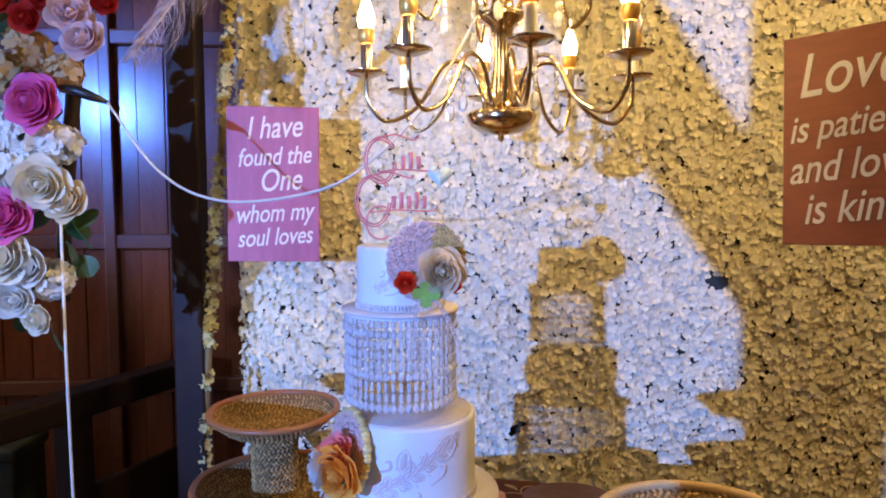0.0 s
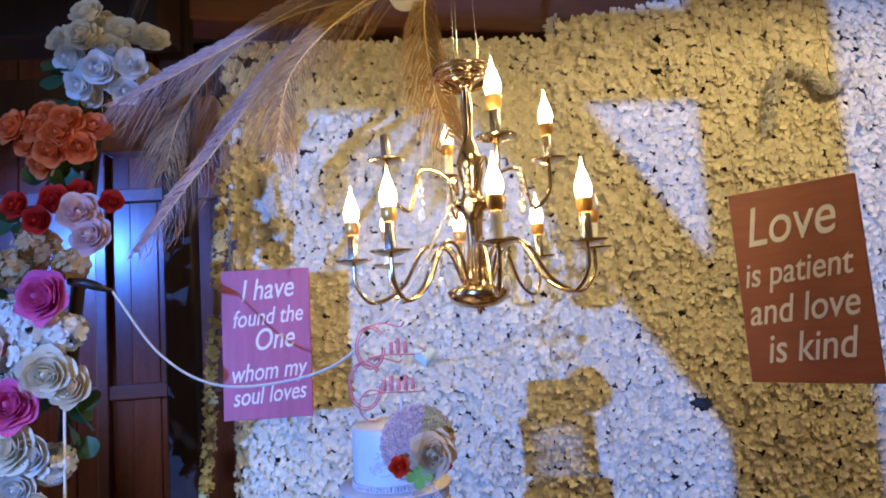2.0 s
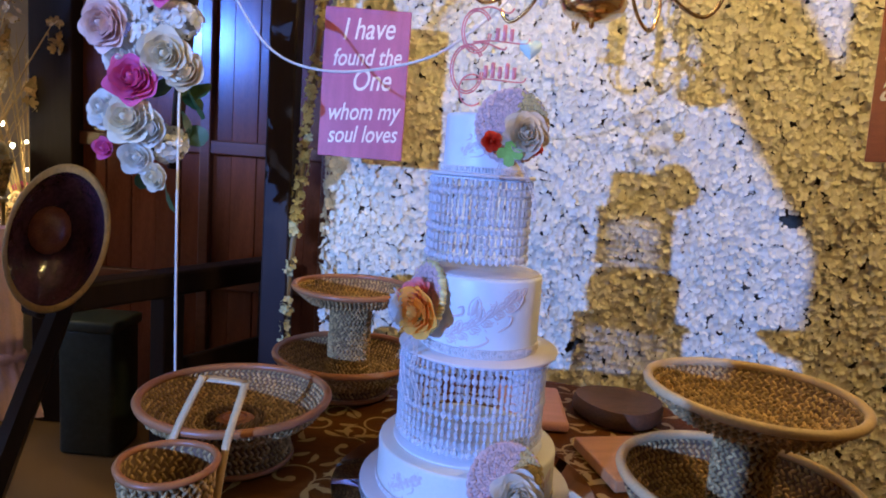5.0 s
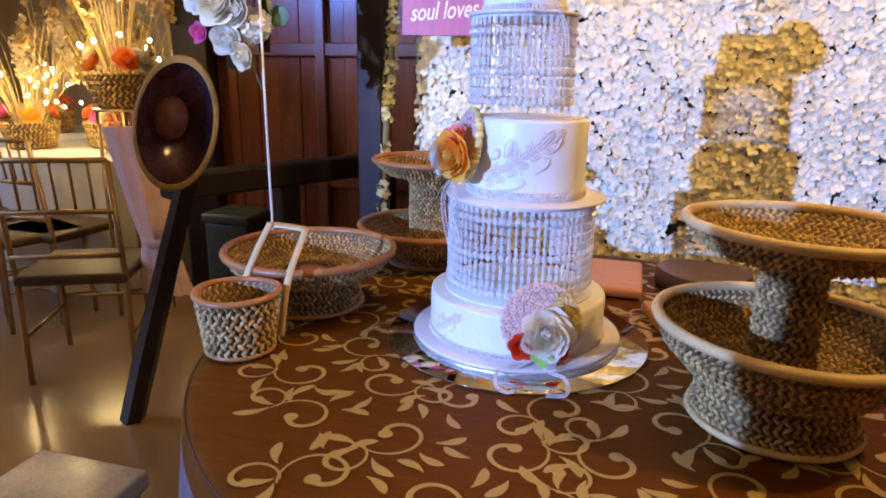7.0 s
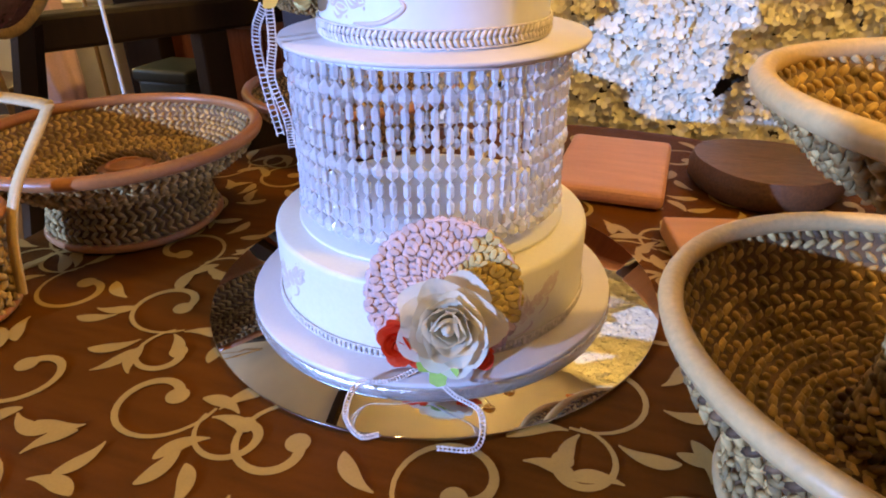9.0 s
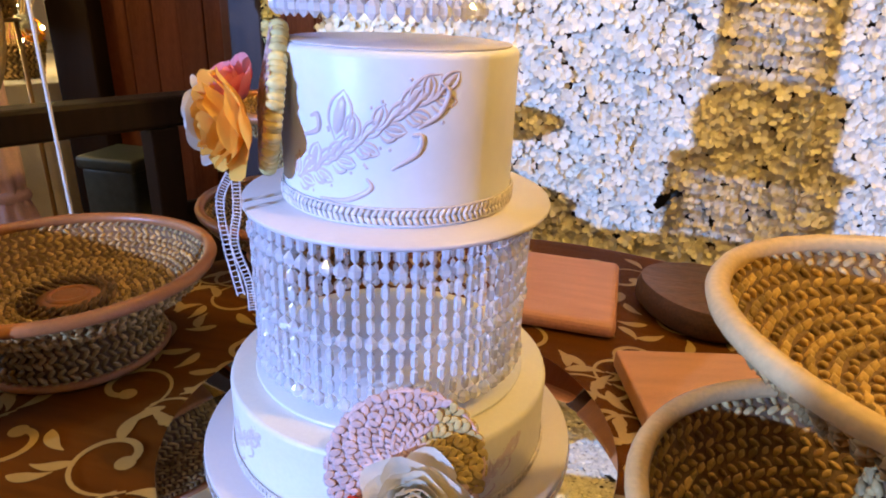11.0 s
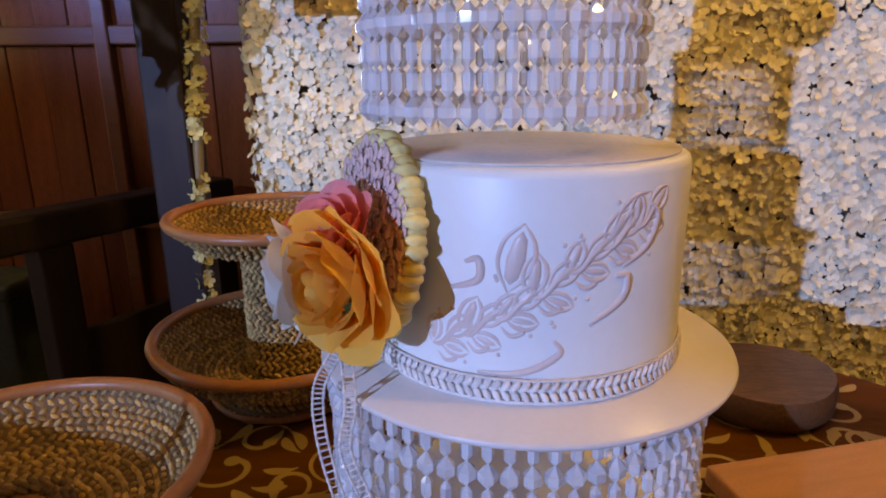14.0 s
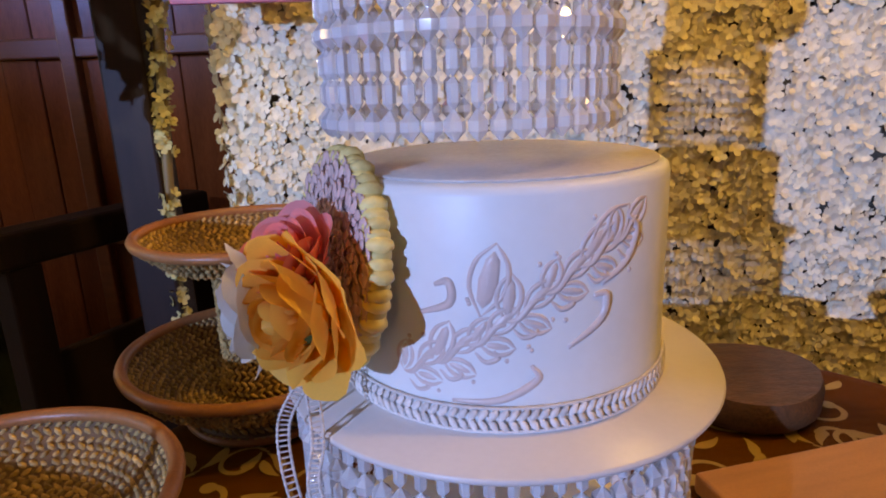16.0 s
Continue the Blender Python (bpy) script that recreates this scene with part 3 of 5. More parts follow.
part("separator_plate", lathe([(0.001, 0.858 - Z0), (0.139, 0.858 - Z0), (0.140, 0.860 - Z0), (0.139, 0.862 - Z0), (0.001, 0.862 - Z0)], 72), M["frosted"], CAKE, "frosted acrylic plate")
crystal_spacer(0.133, 0.873, 1.0335, 68)
part("middle_board", lathe([(0.001, 1.0350 - Z0), (0.1460, 1.0350 - Z0), (0.1470, 1.0370 - Z0), (0.1460, 1.0395 - Z0), (0.001, 1.0395 - Z0)], 90), M["board"], CAKE, "thin pearl board")
tier("middle_tier", 0.1065, 1.0400, 1.177, M["fondant"], "smooth white fondant middle tier with piped leaves")
lace_band(0.1072, 1.0420, 0.014, CAKE)
part("separator_plate", lathe([(0.001, 1.1775 - Z0), (0.099, 1.1775 - Z0), (0.0995, 1.1782 - Z0), (0.099, 1.179 - Z0), (0.001, 1.179 - Z0)], 72, wobble=0.008), M["plate"], CAKE, "frosted acrylic plate")
crystal_spacer(0.0895, 1.197, 1.344, 48)
part("top_board", lathe([(0.001, 1.345 - Z0), (0.096, 1.345 - Z0), (0.097, 1.348 - Z0), (0.096, 1.351 - Z0), (0.001, 1.351 - Z0)], 72), M["board"], CAKE)
tier("top_tier", 0.071, 1.3515, 1.452, M["fondant"], "small white fondant top tier")
lace_band(0.0716, 1.3525, 0.009, CAKE)


def piped_spray(r, zc, a0, scale, parent):
    """Raised icing leaves, dots and curls on the side of a tier."""
    g = G()

    def at(u, v):
        a = a0 + u / r
        return Vector((r * math.cos(a), r * math.sin(a), zc - Z0 + v))

    def line(pts, w):
        pp = spline([(x * scale, y * scale, 0) for x, y in pts], 8)
        g.add(tube([at(p.x, p.y) for p in pp], [w * scale * (0.5 + 0.5 * math.sin(math.pi * (k + 1) / (len(pp) + 1))) for k in range(len(pp))], 6))

    def leafy(x, y, a, s):
        tip, mid = (x + s * math.cos(a), y + s * math.sin(a)), 0.42 * s
        for side in (1, -1):
            line([(x, y), (x + mid * math.cos(a + 0.55 * side), y + mid * math.sin(a + 0.55 * side)), (x + 0.75 * s * math.cos(a + 0.28 * side), y + 0.75 * s * math.sin(a + 0.28 * side)), tip], 0.028)
        base, end = at(x * scale, y * scale), at(tip[0] * scale, tip[1] * scale)
        mid_p = (base + end) / 2
        out = Vector((mid_p.x, mid_p.y, 0)).normalized()
        along = (end - base).normalized()
        across = out.cross(along).normalized()
        turn = Matrix((along, across, out)).transposed().to_4x4()
        g.add(blob(0.46 * s * scale, 0.15 * s * scale, 0.030 * scale, 8, 5), Matrix.Translation(mid_p) @ turn)

    for k in range(7):
        u = -0.95 + 0.30 * k
        v = 0.58 * u + 0.05 * math.sin(3 * u)
        line([(u, v), (u + 0.10, v + 0.02), (u + 0.22, v + 0.16), (u + 0.30, v + 0.18)], 0.035)
        leafy(u, v, 1.45 - 0.25 * (k % 3), 0.30 + 0.10 * (k % 2))
        leafy(u + 0.08, v + 0.02, -0.15 - 0.2 * (k % 2), 0.30)
        leafy(u + 0.14, v + 0.10, 0.70, 0.34)
        line([(u + 0.05, v - 0.06), (u + 0.14, v - 0.14), (u + 0.24, v - 0.10), (u + 0.20, v - 0.04)], 0.03)
    leafy(-0.25, 0.0, 1.35, 0.62)
    leafy(0.62, 0.44, 0.75, 0.55)
    line([(-0.5, -0.75), (-0.1, -0.72), (0.2, -0.55), (0.15, -0.42)], 0.045)
    line([(0.45, -0.3), (0.75, -0.1), (0.8, 0.1), (0.68, 0.12)], 0.045)
    line([(-0.75, 0.0), (-0.5, 0.1), (-0.5, 0.28), (-0.62, 0.25)], 0.045)
    line([(0.75, 0.2), (1.0, 0.35), (1.12, 0.6), (1.02, 0.72)], 0.045)
    for k in range(22):
        x, y = rnd.uniform(-1, 1.1), rnd.uniform(-0.5, 0.6)
        y = 0.62 * x + (0.30 if k % 2 else -0.32) + 0.15 * y
        g.add(blob(0.028 * scale, 0.028 * scale, 0.028 * scale, 6, 4), Matrix.Translation(at(x * scale, y * scale)))
    tagged(part("piped_icing", g, M["icing"], parent, "piped pearl icing leaves"), kind="stuff")


piped_spray(0.1056, 1.108, math.atan2(-0.1045, -0.003), 0.066, CAKE)
piped_spray(0.1655, 0.812, math.atan2(-0.10, 0.125), 0.033, CAKE)
piped_spray(0.1655, 0.812, math.atan2(-0.12, -0.11), 0.036, CAKE)
piped_spray(0.0704, 1.405, math.atan2(-0.07, -0.008), 0.036, CAKE)


def palm_fan(centre, normal, r, spin, split):
    """A small woven palm disc: radiating plaited strips, one sector tan, the rest pink."""
    o = Vector((CX, CY, Z0))
    m = facing(Vector(centre) - o, normal, spin)
    pale, tan = G(), G()
    for k in range(60):
        a = 2 * math.pi * k / 60
        for j in range(15):
            q = 0.08 + 0.92 * (j + 0.5) / 15
            piece = Matrix.Rotation(a + (0.05 if j % 2 else -0.05), 4, "Z") @ Matrix.Translation((r * q, 0, 0.0012 * math.sin(j * 2 + k) - 0.006 * q)) @ Matrix.Rotation(0.55 if k % 2 else -0.55, 4, "Z")
            (tan if split[0] < a < split[1] else pale).add(blob(r * 0.090, r * 0.044 * (0.35 + q), r * 0.0065, 6, 4), piece)
    pale.add(lathe([(0.001, -0.004), (r * 0.97, -0.008)], 30)).add(ring(r * 0.985, -0.007, r * 0.03, 48, 6))
    fan = part("palm_fan", pale, M["fan_pink"], CAKE, "small plaited palm fan, pink and tan", m)
    part("tan_sector", tan, M["fan_tan"], fan)
    return fan


def cake_flower(p, d, r, colour, kind="full", label=""):
    return rose(CAKE, p, d, r, colour, kind, label)


def lace_ribbon(points, parent, width=0.0045):
    pts = spline([Vector(p) - Vector((CX, CY, Z0)) for p in points], 10)
    g = G()
    for i in range(len(pts) - 1):
        d = (pts[i + 1] - pts[i])
        mid = (pts[i] + pts[i + 1]) / 2
        side = d.cross(Vector((0.3, -1, 0))).normalized()
        for s in (-1, 1):
            g.add(blob(0.0011, 0.0011, d.length * 0.62, 5, 4), facing(mid + side * s * width * 0.75, d))
        g.add(blob(0.0007, 0.0007, width * 0.8, 5, 3), facing(mid, side))
    part("lace_ribbon", g, M["lace"], parent, "crocheted lace ribbon tail")


palm_fan((-0.282, 2.010, 1.432), (0.12, -1, 0.05), 0.060, 2.2, (4.2, 5.4))
cake_flower((-0.262, 1.990, 1.420), (0.15, -1, 0.1), 0.036, "cream", "ruffled", "large cream paper rose")
cake_flower((-0.314, 1.992, 1.404), (-0.2, -1, 0.0), 0.019, "scarlet", "rose")
cake_flower((-0.243, 1.996, 1.398), (0.2, -1, -0.2), 0.014, "scarlet", "bud")
part("lime_leaves", G().add(blossom(0.020, rnd), facing(Vector((-0.285, 1.988, 1.388)) - Vector((CX, CY, Z0)), (0, -1, -0.3))), M["lime"], CAKE)
lace_ribbon([(-0.288, 1.990, 1.388), (-0.300, 1.995, 1.36), (-0.308, 1.996, 1.30), (-0.304, 2.0, 1.27)], CAKE, 0.003)
lace_ribbon([(-0.282, 1.990, 1.388), (-0.262, 1.985, 1.365), (-0.240, 1.99, 1.32), (-0.236, 1.995, 1.28)], CAKE, 0.003)
side_fan = palm_fan((-0.433, 2.049, 1.129), (-0.87, -0.47, 0.14), 0.061, 0.6, (3.6, 4.4))
trim = G()
for k in range(72):
    a = 2 * math.pi * k / 72
    trim.add(blob(0.0075, 0.0050, 0.0080, 8, 5), Matrix.Rotation(a, 4, "Z") @ Matrix.Translation((0.059 + 0.002 * math.sin(k * 2.3), 0, -0.0125)) @ Matrix.Rotation(0.3 * math.sin(k * 1.7), 4, "Z"))
part("ribbon_trim", trim, M["fan_yellow"], side_fan, "gathered pale yellow ribbon trim")
cake_flower((-0.433, 2.000, 1.115), (-0.75, -0.9, -0.05), 0.046, "apricot", "peony", "orange paper rose")
cake_flower((-0.440, 2.018, 1.136), (-0.5, -0.6, 0.8), 0.036, "coral", "rose")
cake_flower((-0.460, 2.024, 1.110), (-1, -0.3, -0.1), 0.042, "white", "rose")
part("dark_leaf", G().add(petal(0.010, 0.024, 0.1, 0.1, 0, 1), facing(Vector((-0.432, 1.998, 1.098)) - Vector((CX, CY, Z0)), (0.35, -0.5, 0.6))), M["leaf"], CAKE)
lace_ribbon([(-0.440, 2.005, 1.070), (-0.452, 2.005, 1.045), (-0.452, 2.008, 1.005), (-0.440, 2.005, 0.955)], CAKE, 0.0042)
lace_ribbon([(-0.434, 2.003, 1.070), (-0.432, 1.998, 1.040), (-0.436, 1.996, 1.01), (-0.424, 1.994, 0.975), (-0.420, 1.99, 0.95)], CAKE, 0.0042)
palm_fan((-0.256, 1.945, 0.848), (0.30, -0.95, 0.28), 0.067, 1.5, (4.4, 5.8))
cake_flower((-0.243, 1.920, 0.840), (0.25, -1, 0.30), 0.042, "ivory", "ruffled", "large ivory paper rose")
cake_flower((-0.284, 1.922, 0.812), (-0.2, -1, 0.1), 0.026, "scarlet", "rose")
cake_flower((-0.222, 1.934, 0.806), (0.4, -1, 0.0), 0.020, "scarlet", "bud")
part("lime_leaves", G().add(blossom(0.018, rnd), facing(Vector((-0.250, 1.915, 0.801)) - Vector((CX, CY, Z0)), (0.1, -1, 0.1))), M["lime"], CAKE)
lace_ribbon([(-0.268, 1.915, 0.792), (-0.292, 1.903, 0.781), (-0.318, 1.893, 0.778), (-0.318, 1.868, 0.766), (-0.300, 1.855, 0.7595), (-0.285, 1.862, 0.7595)], CAKE, 0.0026)
lace_ribbon([(-0.258, 1.914, 0.792), (-0.235, 1.905, 0.780), (-0.208, 1.895, 0.776), (-0.204, 1.87, 0.762), (-0.235, 1.862, 0.7595)], CAKE, 0.0026)


# the stack has settled: the top leans a little one way, the middle the other
bpy.context.view_layer.update()
for ob in CAKE.children:
    low = min((ob.matrix_basis @ v.co).z for v in ob.data.vertices) + Z0
    ob.matrix_basis = Matrix.Translation((-0.012 if low > 1.19 else 0.006 if low > 0.94 else 0.0, 0, 0)) @ ob.matrix_basis


def topper():
    """Rose-gold acrylic topper; the lettering is drawn as plain bars within its scrolled outline."""
    t = thing("cake_topper", (CX - 0.008, 2.06, 1.452), "rose-gold acrylic cake topper with two lettered lines and a heart", "cake topper")
    part("stake", box(0.004, 0.002, 0.06, 0.0005, 1), M["frosted"], t, "clear stake", Matrix.Translation((0.012, 0, 0.02)))
    g = G()
    for cx, cz, s in ((-0.004, 0.135, 1.0), (-0.012, 0.072, 1.12)):
        for k in range(2):
            off = 0.004 * k
            g.add(tube([(cx - 0.030 * s + (0.026 * s - off) * math.cos(a) * (1 - 0.07 * a / 6), 0, cz + (0.036 * s - off) * math.sin(a)) for a in [0.6 + 5.6 * i / 30 for i in range(31)]], 0.0013, 6))
        g.add(tube(spline([(cx - 0.045 * s, 0, cz + 0.030 * s), (cx - 0.01 * s, 0, cz + 0.040 * s), (cx + 0.02 * s, 0, cz + 0.032 * s), (cx + 0.03, 0, cz + 0.04)], 8), 0.0014, 6))
        g.add(tube(spline([(cx - 0.035 * s, 0, cz - 0.018), (cx, 0, cz - 0.014), (cx + 0.05 * s, 0, cz - 0.016), (cx + 0.060 * s, 0, cz - 0.008)], 8), 0.0013, 6))
    part("scroll_outline", g, M["pink_acrylic"], t)
    for cx, cz, w in ((0.018, 0.132, 0.046), (0.016, 0.070, 0.072)):
        for k in range(int(w / 0.012)):
            part("letter_bar", box(0.007, 0.0025, 0.020 + 0.006 * (k % 2), 0.001, 1), M["pink_acrylic"], t, m=Matrix.Translation((cx - w / 2 + 0.012 * k + 0.006, 0, cz + 0.003 * (k % 2))))
    part("swash", tube([(-0.035 + 0.022 * math.cos(a), 0, 0.038 + 0.026 * math.sin(a)) for a in [0.8 + 4.6 * i / 24 for i in range(25)]], 0.0015, 6), M["pink_acrylic"], t)
    hv = [Vector((0.0012 * 16 * math.sin(a) ** 3, 0, 0.0012 * (13 * math.cos(a) - 5 * math.cos(2 * a) - 2 * math.cos(3 * a) - math.cos(4 * a)))) for a in [2 * math.pi * i / 30 for i in range(30)]]
    part("heart", ([tuple(v + Vector((0, d, 0))) for d in (-0.001, 0.001) for v in hv], [tuple(range(29, -1, -1)), tuple(range(30, 60))] + [(i, (i + 1) % 30, 30 + (i + 1) % 30, 30 + i) for i in range(30)]), M["mint"], t, "mint green heart", Matrix.Translation((0.058, 0, 0.112)))


topper()


# ---- baskets ----
def coil(g, r, z, size, q, tilt=0.75):
    """One ring of plaited rope made of slanting knots."""
    n = max(8, int(2 * math.pi * r / (size * 1.25)))
    for k in range(n):
        a = 2 * math.pi * (k + 0.5 * (int(z * 997) % 2)) / n
        m = Matrix.Rotation(a, 4, "Z") @ Matrix.Translation((r + q.gauss(0, 0.0006), 0, z + q.gauss(0, 0.0006))) @ Matrix.Rotation(tilt + q.gauss(0, 0.1), 4, "X")
        g.add(blob(size * 0.40, size * 0.86, size * 0.33, 5, 4), m)


def woven_body(profile, size, seed):
    """Coils that follow a profile of (radius, height)."""
    g, q = G(), random.Random(seed)
    prev = profile[0]
    pts = [prev]
    for p in profile[1:]:
        d = math.hypot(p[0] - prev[0], p[1] - prev[1])
        k = max(1, int(d / (size * 0.80)))
        pts += [(prev[0] + (p[0] - prev[0]) * (i + 1) / k, prev[1] + (p[1] - prev[1]) * (i + 1) / k) for i in range(k)]
        prev = p
    for i, (r, z) in enumerate(pts):
        if r > size:
            coil(g, r, z, size, q, 0.75 if i % 2 else -0.75)
    return g


def shell(profile, inset):
    return lathe([(max(r - inset, 0.001), z) for r, z in profile], 40)


def footed_basket(name, place, rim, depth, foot_r, foot_h, label, size=0.0125, rim_mat="cane", column=None, group=""):
    """Shallow plaited bowl on a plaited foot; column=(r, h, upper_rim, upper_depth) adds a second bowl on a stem."""
    b = thing(name, place, label, "basket", group)
    bowl = [(0.012, foot_h), (rim * 0.35, foot_h + 0.002), (rim * 0.72, foot_h + depth * 0.15), (rim * 0.92, foot_h + depth * 0.6), (rim, foot_h + depth)]
    part("bowl", woven_body(bowl, size, 1), M["rope"], b)
    # dark shells behind the coils paint the shade seen between the plaits
    part("bowl_lining", shell(bowl, 0.001), M["rope_dark_and_gaps"], b)
    part("rim", ring(rim, foot_h + depth + 0.003, 0.0085, 64, 8, 0.001), M[rim_mat], b, "cane hoop rim")
    if rim_mat == "cane_pale":
        wrap = G()
        coil(wrap, rim * 0.985, foot_h + depth - 0.010, size * 1.1, random.Random(6))
        part("rim_wrap", wrap, M["rope_dark_and_gaps"], b, "dark brown wound band under the rim")
    if foot_h > 0.02:
        foot = [(foot_r * 0.92, foot_h), (foot_r * 0.94, foot_h * 0.5), (foot_r, 0.008)]
        part("foot", woven_body(foot, size, 2), M["rope"], b)
        part("foot_lining", shell(foot, 0.002), M["rope_dark_and_gaps"], b)
        part("foot_hoop", ring(foot_r, 0.006, 0.006, 48, 6), M[rim_mat], b)
    dark = G()
    q = random.Random(4)
    for r in (0.042, 0.049, 0.056):
        coil(dark, r, foot_h + 0.012, size, q)
    part("dark_ring", dark, M["rope_dark_and_gaps"], b)
    if column:
        cr, ch, ur, ud = column
        stem = [(cr * 1.15, foot_h + 0.012), (cr, foot_h + 0.05), (cr, foot_h + ch - 0.015), (cr * 1.12, foot_h + ch)]
        part("stem", woven_body(stem, size * 0.95, 3), M["rope"], b)
        part("stem_lining", shell(stem, 0.002), M["rope_dark_and_gaps"], b)
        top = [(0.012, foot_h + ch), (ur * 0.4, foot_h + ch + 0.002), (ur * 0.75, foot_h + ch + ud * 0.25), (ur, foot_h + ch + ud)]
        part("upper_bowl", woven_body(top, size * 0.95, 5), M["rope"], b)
        part("upper_lining", shell(top, 0.001), M["rope_dark_and_gaps"], b)
        part("upper_rim", ring(ur, foot_h + ch + ud + 0.003, 0.0075, 64, 8, 0.001), M[rim_mat], b, "cane hoop rim")
    return b


BZ = TZ + 0.003
footed_basket("tiered_basket", (-0.632, 2.56, BZ), 0.188, 0.060, 0.11, 0.038, "two-tier plaited seagrass stand with brown cane rims", 0.0088, "cane", (0.052, 0.195, 0.148, 0.042), "tiered basket stands")
footed_basket("tiered_basket", (0.098, 1.905, BZ), 0.178, 0.085, 0.118, 0.065, "large two-tier plaited seagrass stand with pale cane rims", 0.0095, "cane_pale", (0.043, 0.185, 0.152, 0.048), "tiered basket stands")
FOOT = footed_basket("footed_basket", (-0.785, 2.155, BZ), 0.180, 0.055, 0.112, 0.066, "shallow plaited fruit basket on a round foot, cane rim", 0.0092, "cane", None)
part("centre_plug", G().add(blob(0.04, 0.04, 0.006, 16, 5)).add(ring(0.024, 0.004, 0.004, 24, 6)), M["cane"], FOOT, "wound cane centre", Matrix.Translation((0, 0, 0.074)))


def small_basket():
    b = thing("small_basket", (-0.797, 1.890, BZ), "small round plaited basket with cane rim and flat swing handle", "basket")
    wall = [(0.056, 0.004), (0.060, 0.012), (0.066, 0.05), (0.072, 0.108)]
    g, q = G(), random.Random(9)
    for i in range(11):
        f = i / 10
        coil(g, 0.060 + 0.011 * f, 0.010 + 0.093 * f, 0.0118, q, 0.95 if i % 2 else -0.95)
    tagged(part("body", g, M["rope"], b), kind="stuff")
    # dark shell colours the gaps of the weave as shade; base shares it
    part("lining", shell(wall, 0.003), M["rope_dark_and_gaps"], b)
    part("base", disc(0.058, 0.004, 32), M["rope_dark_and_gaps"], b)
    part("rim", ring(0.0735, 0.112, 0.0062, 48, 8, 0.001), M["cane"], b)
    part("base_hoop", ring(0.060, 0.006, 0.0045, 40, 6), M["cane"], b)
    pts = spline([(0.064, 0.032, 0.02), (0.071, 0.040, 0.09), (0.074, 0.062, 0.14), (0.078, 0.115, 0.200), (0.072, 0.122, 0.206), (0.010, 0.122, 0.209), (0.002, 0.115, 0.203), (-0.022, 0.080, 0.13), (-0.030, 0.064, 0.085)], 6)
    vs, fs = [], []
    for i, p in enumerate(pts):
        d = pts[min(i + 1, len(pts) - 1)] - pts[max(i - 1, 0)]
        s = Vector((0.0065, 0, 0)) if abs(d.x) < abs(d.z) + abs(d.y) else Vector((0, 0.005, 0.004))
        up = d.cross(s).normalized() * 0.003
        vs += [p + s, p - s, p - s + up, p + s + up]
    for i in range(len(pts) - 1):
        for k in range(4):
            fs.append((4 * i + k, 4 * i + (k + 1) % 4, 4 * i + 4 + (k + 1) % 4, 4 * i + 4 + k))
    part("handle", (vs, fs), M["cane_pale"], b, "flat bent cane handle, folded down")


small_basket()


# ---- boards and log on the table ----
solid("serving_board", box(0.17, 0.25, 0.026, 0.010, 3), M["pinkwood"], pose(-0.152, 2.52, TZ + 0.016, 0, 0, -2), "pale pinkish pine serving board with rounded corners", "board", group="wooden boards")
solid("serving_board", box(0.34, 0.20, 0.026, 0.004, 2), M["orangewood"], pose(0.115, 2.268, TZ + 0.016, 0, 0, 14), "orange-brown pine serving board partly under a basket", "board", group="wooden boards")
LOG = thing("log_slice", (0.075, 2.53, TZ + 0.003), "dark brown polished log slice lying on the table", "log slice")
part("bark", lathe([(0.10, 0.0), (0.112, 0.012), (0.113, 0.034), (0.108, 0.048)], 48, 0.92, 0.05), M["bark"], LOG)
part("cut_face", lathe([(0.001, 0.046), (0.02, 0.0468), (0.05, 0.0472), (0.09, 0.048), (0.108, 0.048)], 48, 0.92, 0.05), plain("cut_log_face", (0.13, 0.058, 0.026), 0.38, vary=0.6, scale=26, bump=0.5, fine=120, stretch=(1, 3.5, 1)), LOG)


# ---- signs ----
def sign(name, place, w, h, roll, yaw, material, lines, size, label):
    s = thing(name, place, label, "sign", "lettered wooden signs", (0, roll, yaw))
    part("board", box(w, 0.012, h, 0.0015, 1), material, s, smooth=False)
    for text, dx, dz, k in lines:
        c = bpy.data.curves.new("line", "FONT")
        c.body, c.size, c.align_x, c.shear, c.extrude, c.offset = text, size * k, "CENTER", 0.32, 0.0006, 0.0005
        ob = bpy.data.objects.new("line", c)
        scene.collection.objects.link(ob)
        bpy.context.view_layer.update()
        me = bpy.data.meshes.new_from_object(ob.evaluated_get(bpy.context.evaluated_depsgraph_get()))
        bpy.data.objects.remove(ob)
        me.materials.clear()
        me.materials.append(M["paint"])
        part("lettering", me, None, s, "white brush lettering", Matrix.Translation((dx, -0.0072, dz)) @ Matrix.Rotation(radians(90), 4, "X") @ Matrix.Rotation(radians(4), 4, "Z") @ Matrix.Diagonal((0.86, 1.16, 1, 1)))
    return s


sign("wooden_sign", (-0.677, 2.84, 1.573), 0.248, 0.424, 0.5, 0, M["plum"],
     [("I have", 0.004, 0.128, 1.0), ("found the", 0.004, 0.055, 0.80), ("One", 0.02, -0.015, 1.0), ("whom my", 0.002, -0.10, 0.82), ("soul loves", 0.004, -0.165, 0.80)], 0.074, "wooden sign with blue light in its plum colour, white brush lettering")
sign("wooden_sign", (0.5625, 2.26, 1.651), 0.254, 0.428, -1.5, -50, M["brown"],
     [("Love", -0.01, 0.095, 1.35), ("is patient", -0.008, 0.005, 0.85), ("and love", -0.006, -0.08, 0.93), ("is kind", 0.0, -0.165, 0.98)], 0.080, "red-brown wooden sign with white brush lettering")
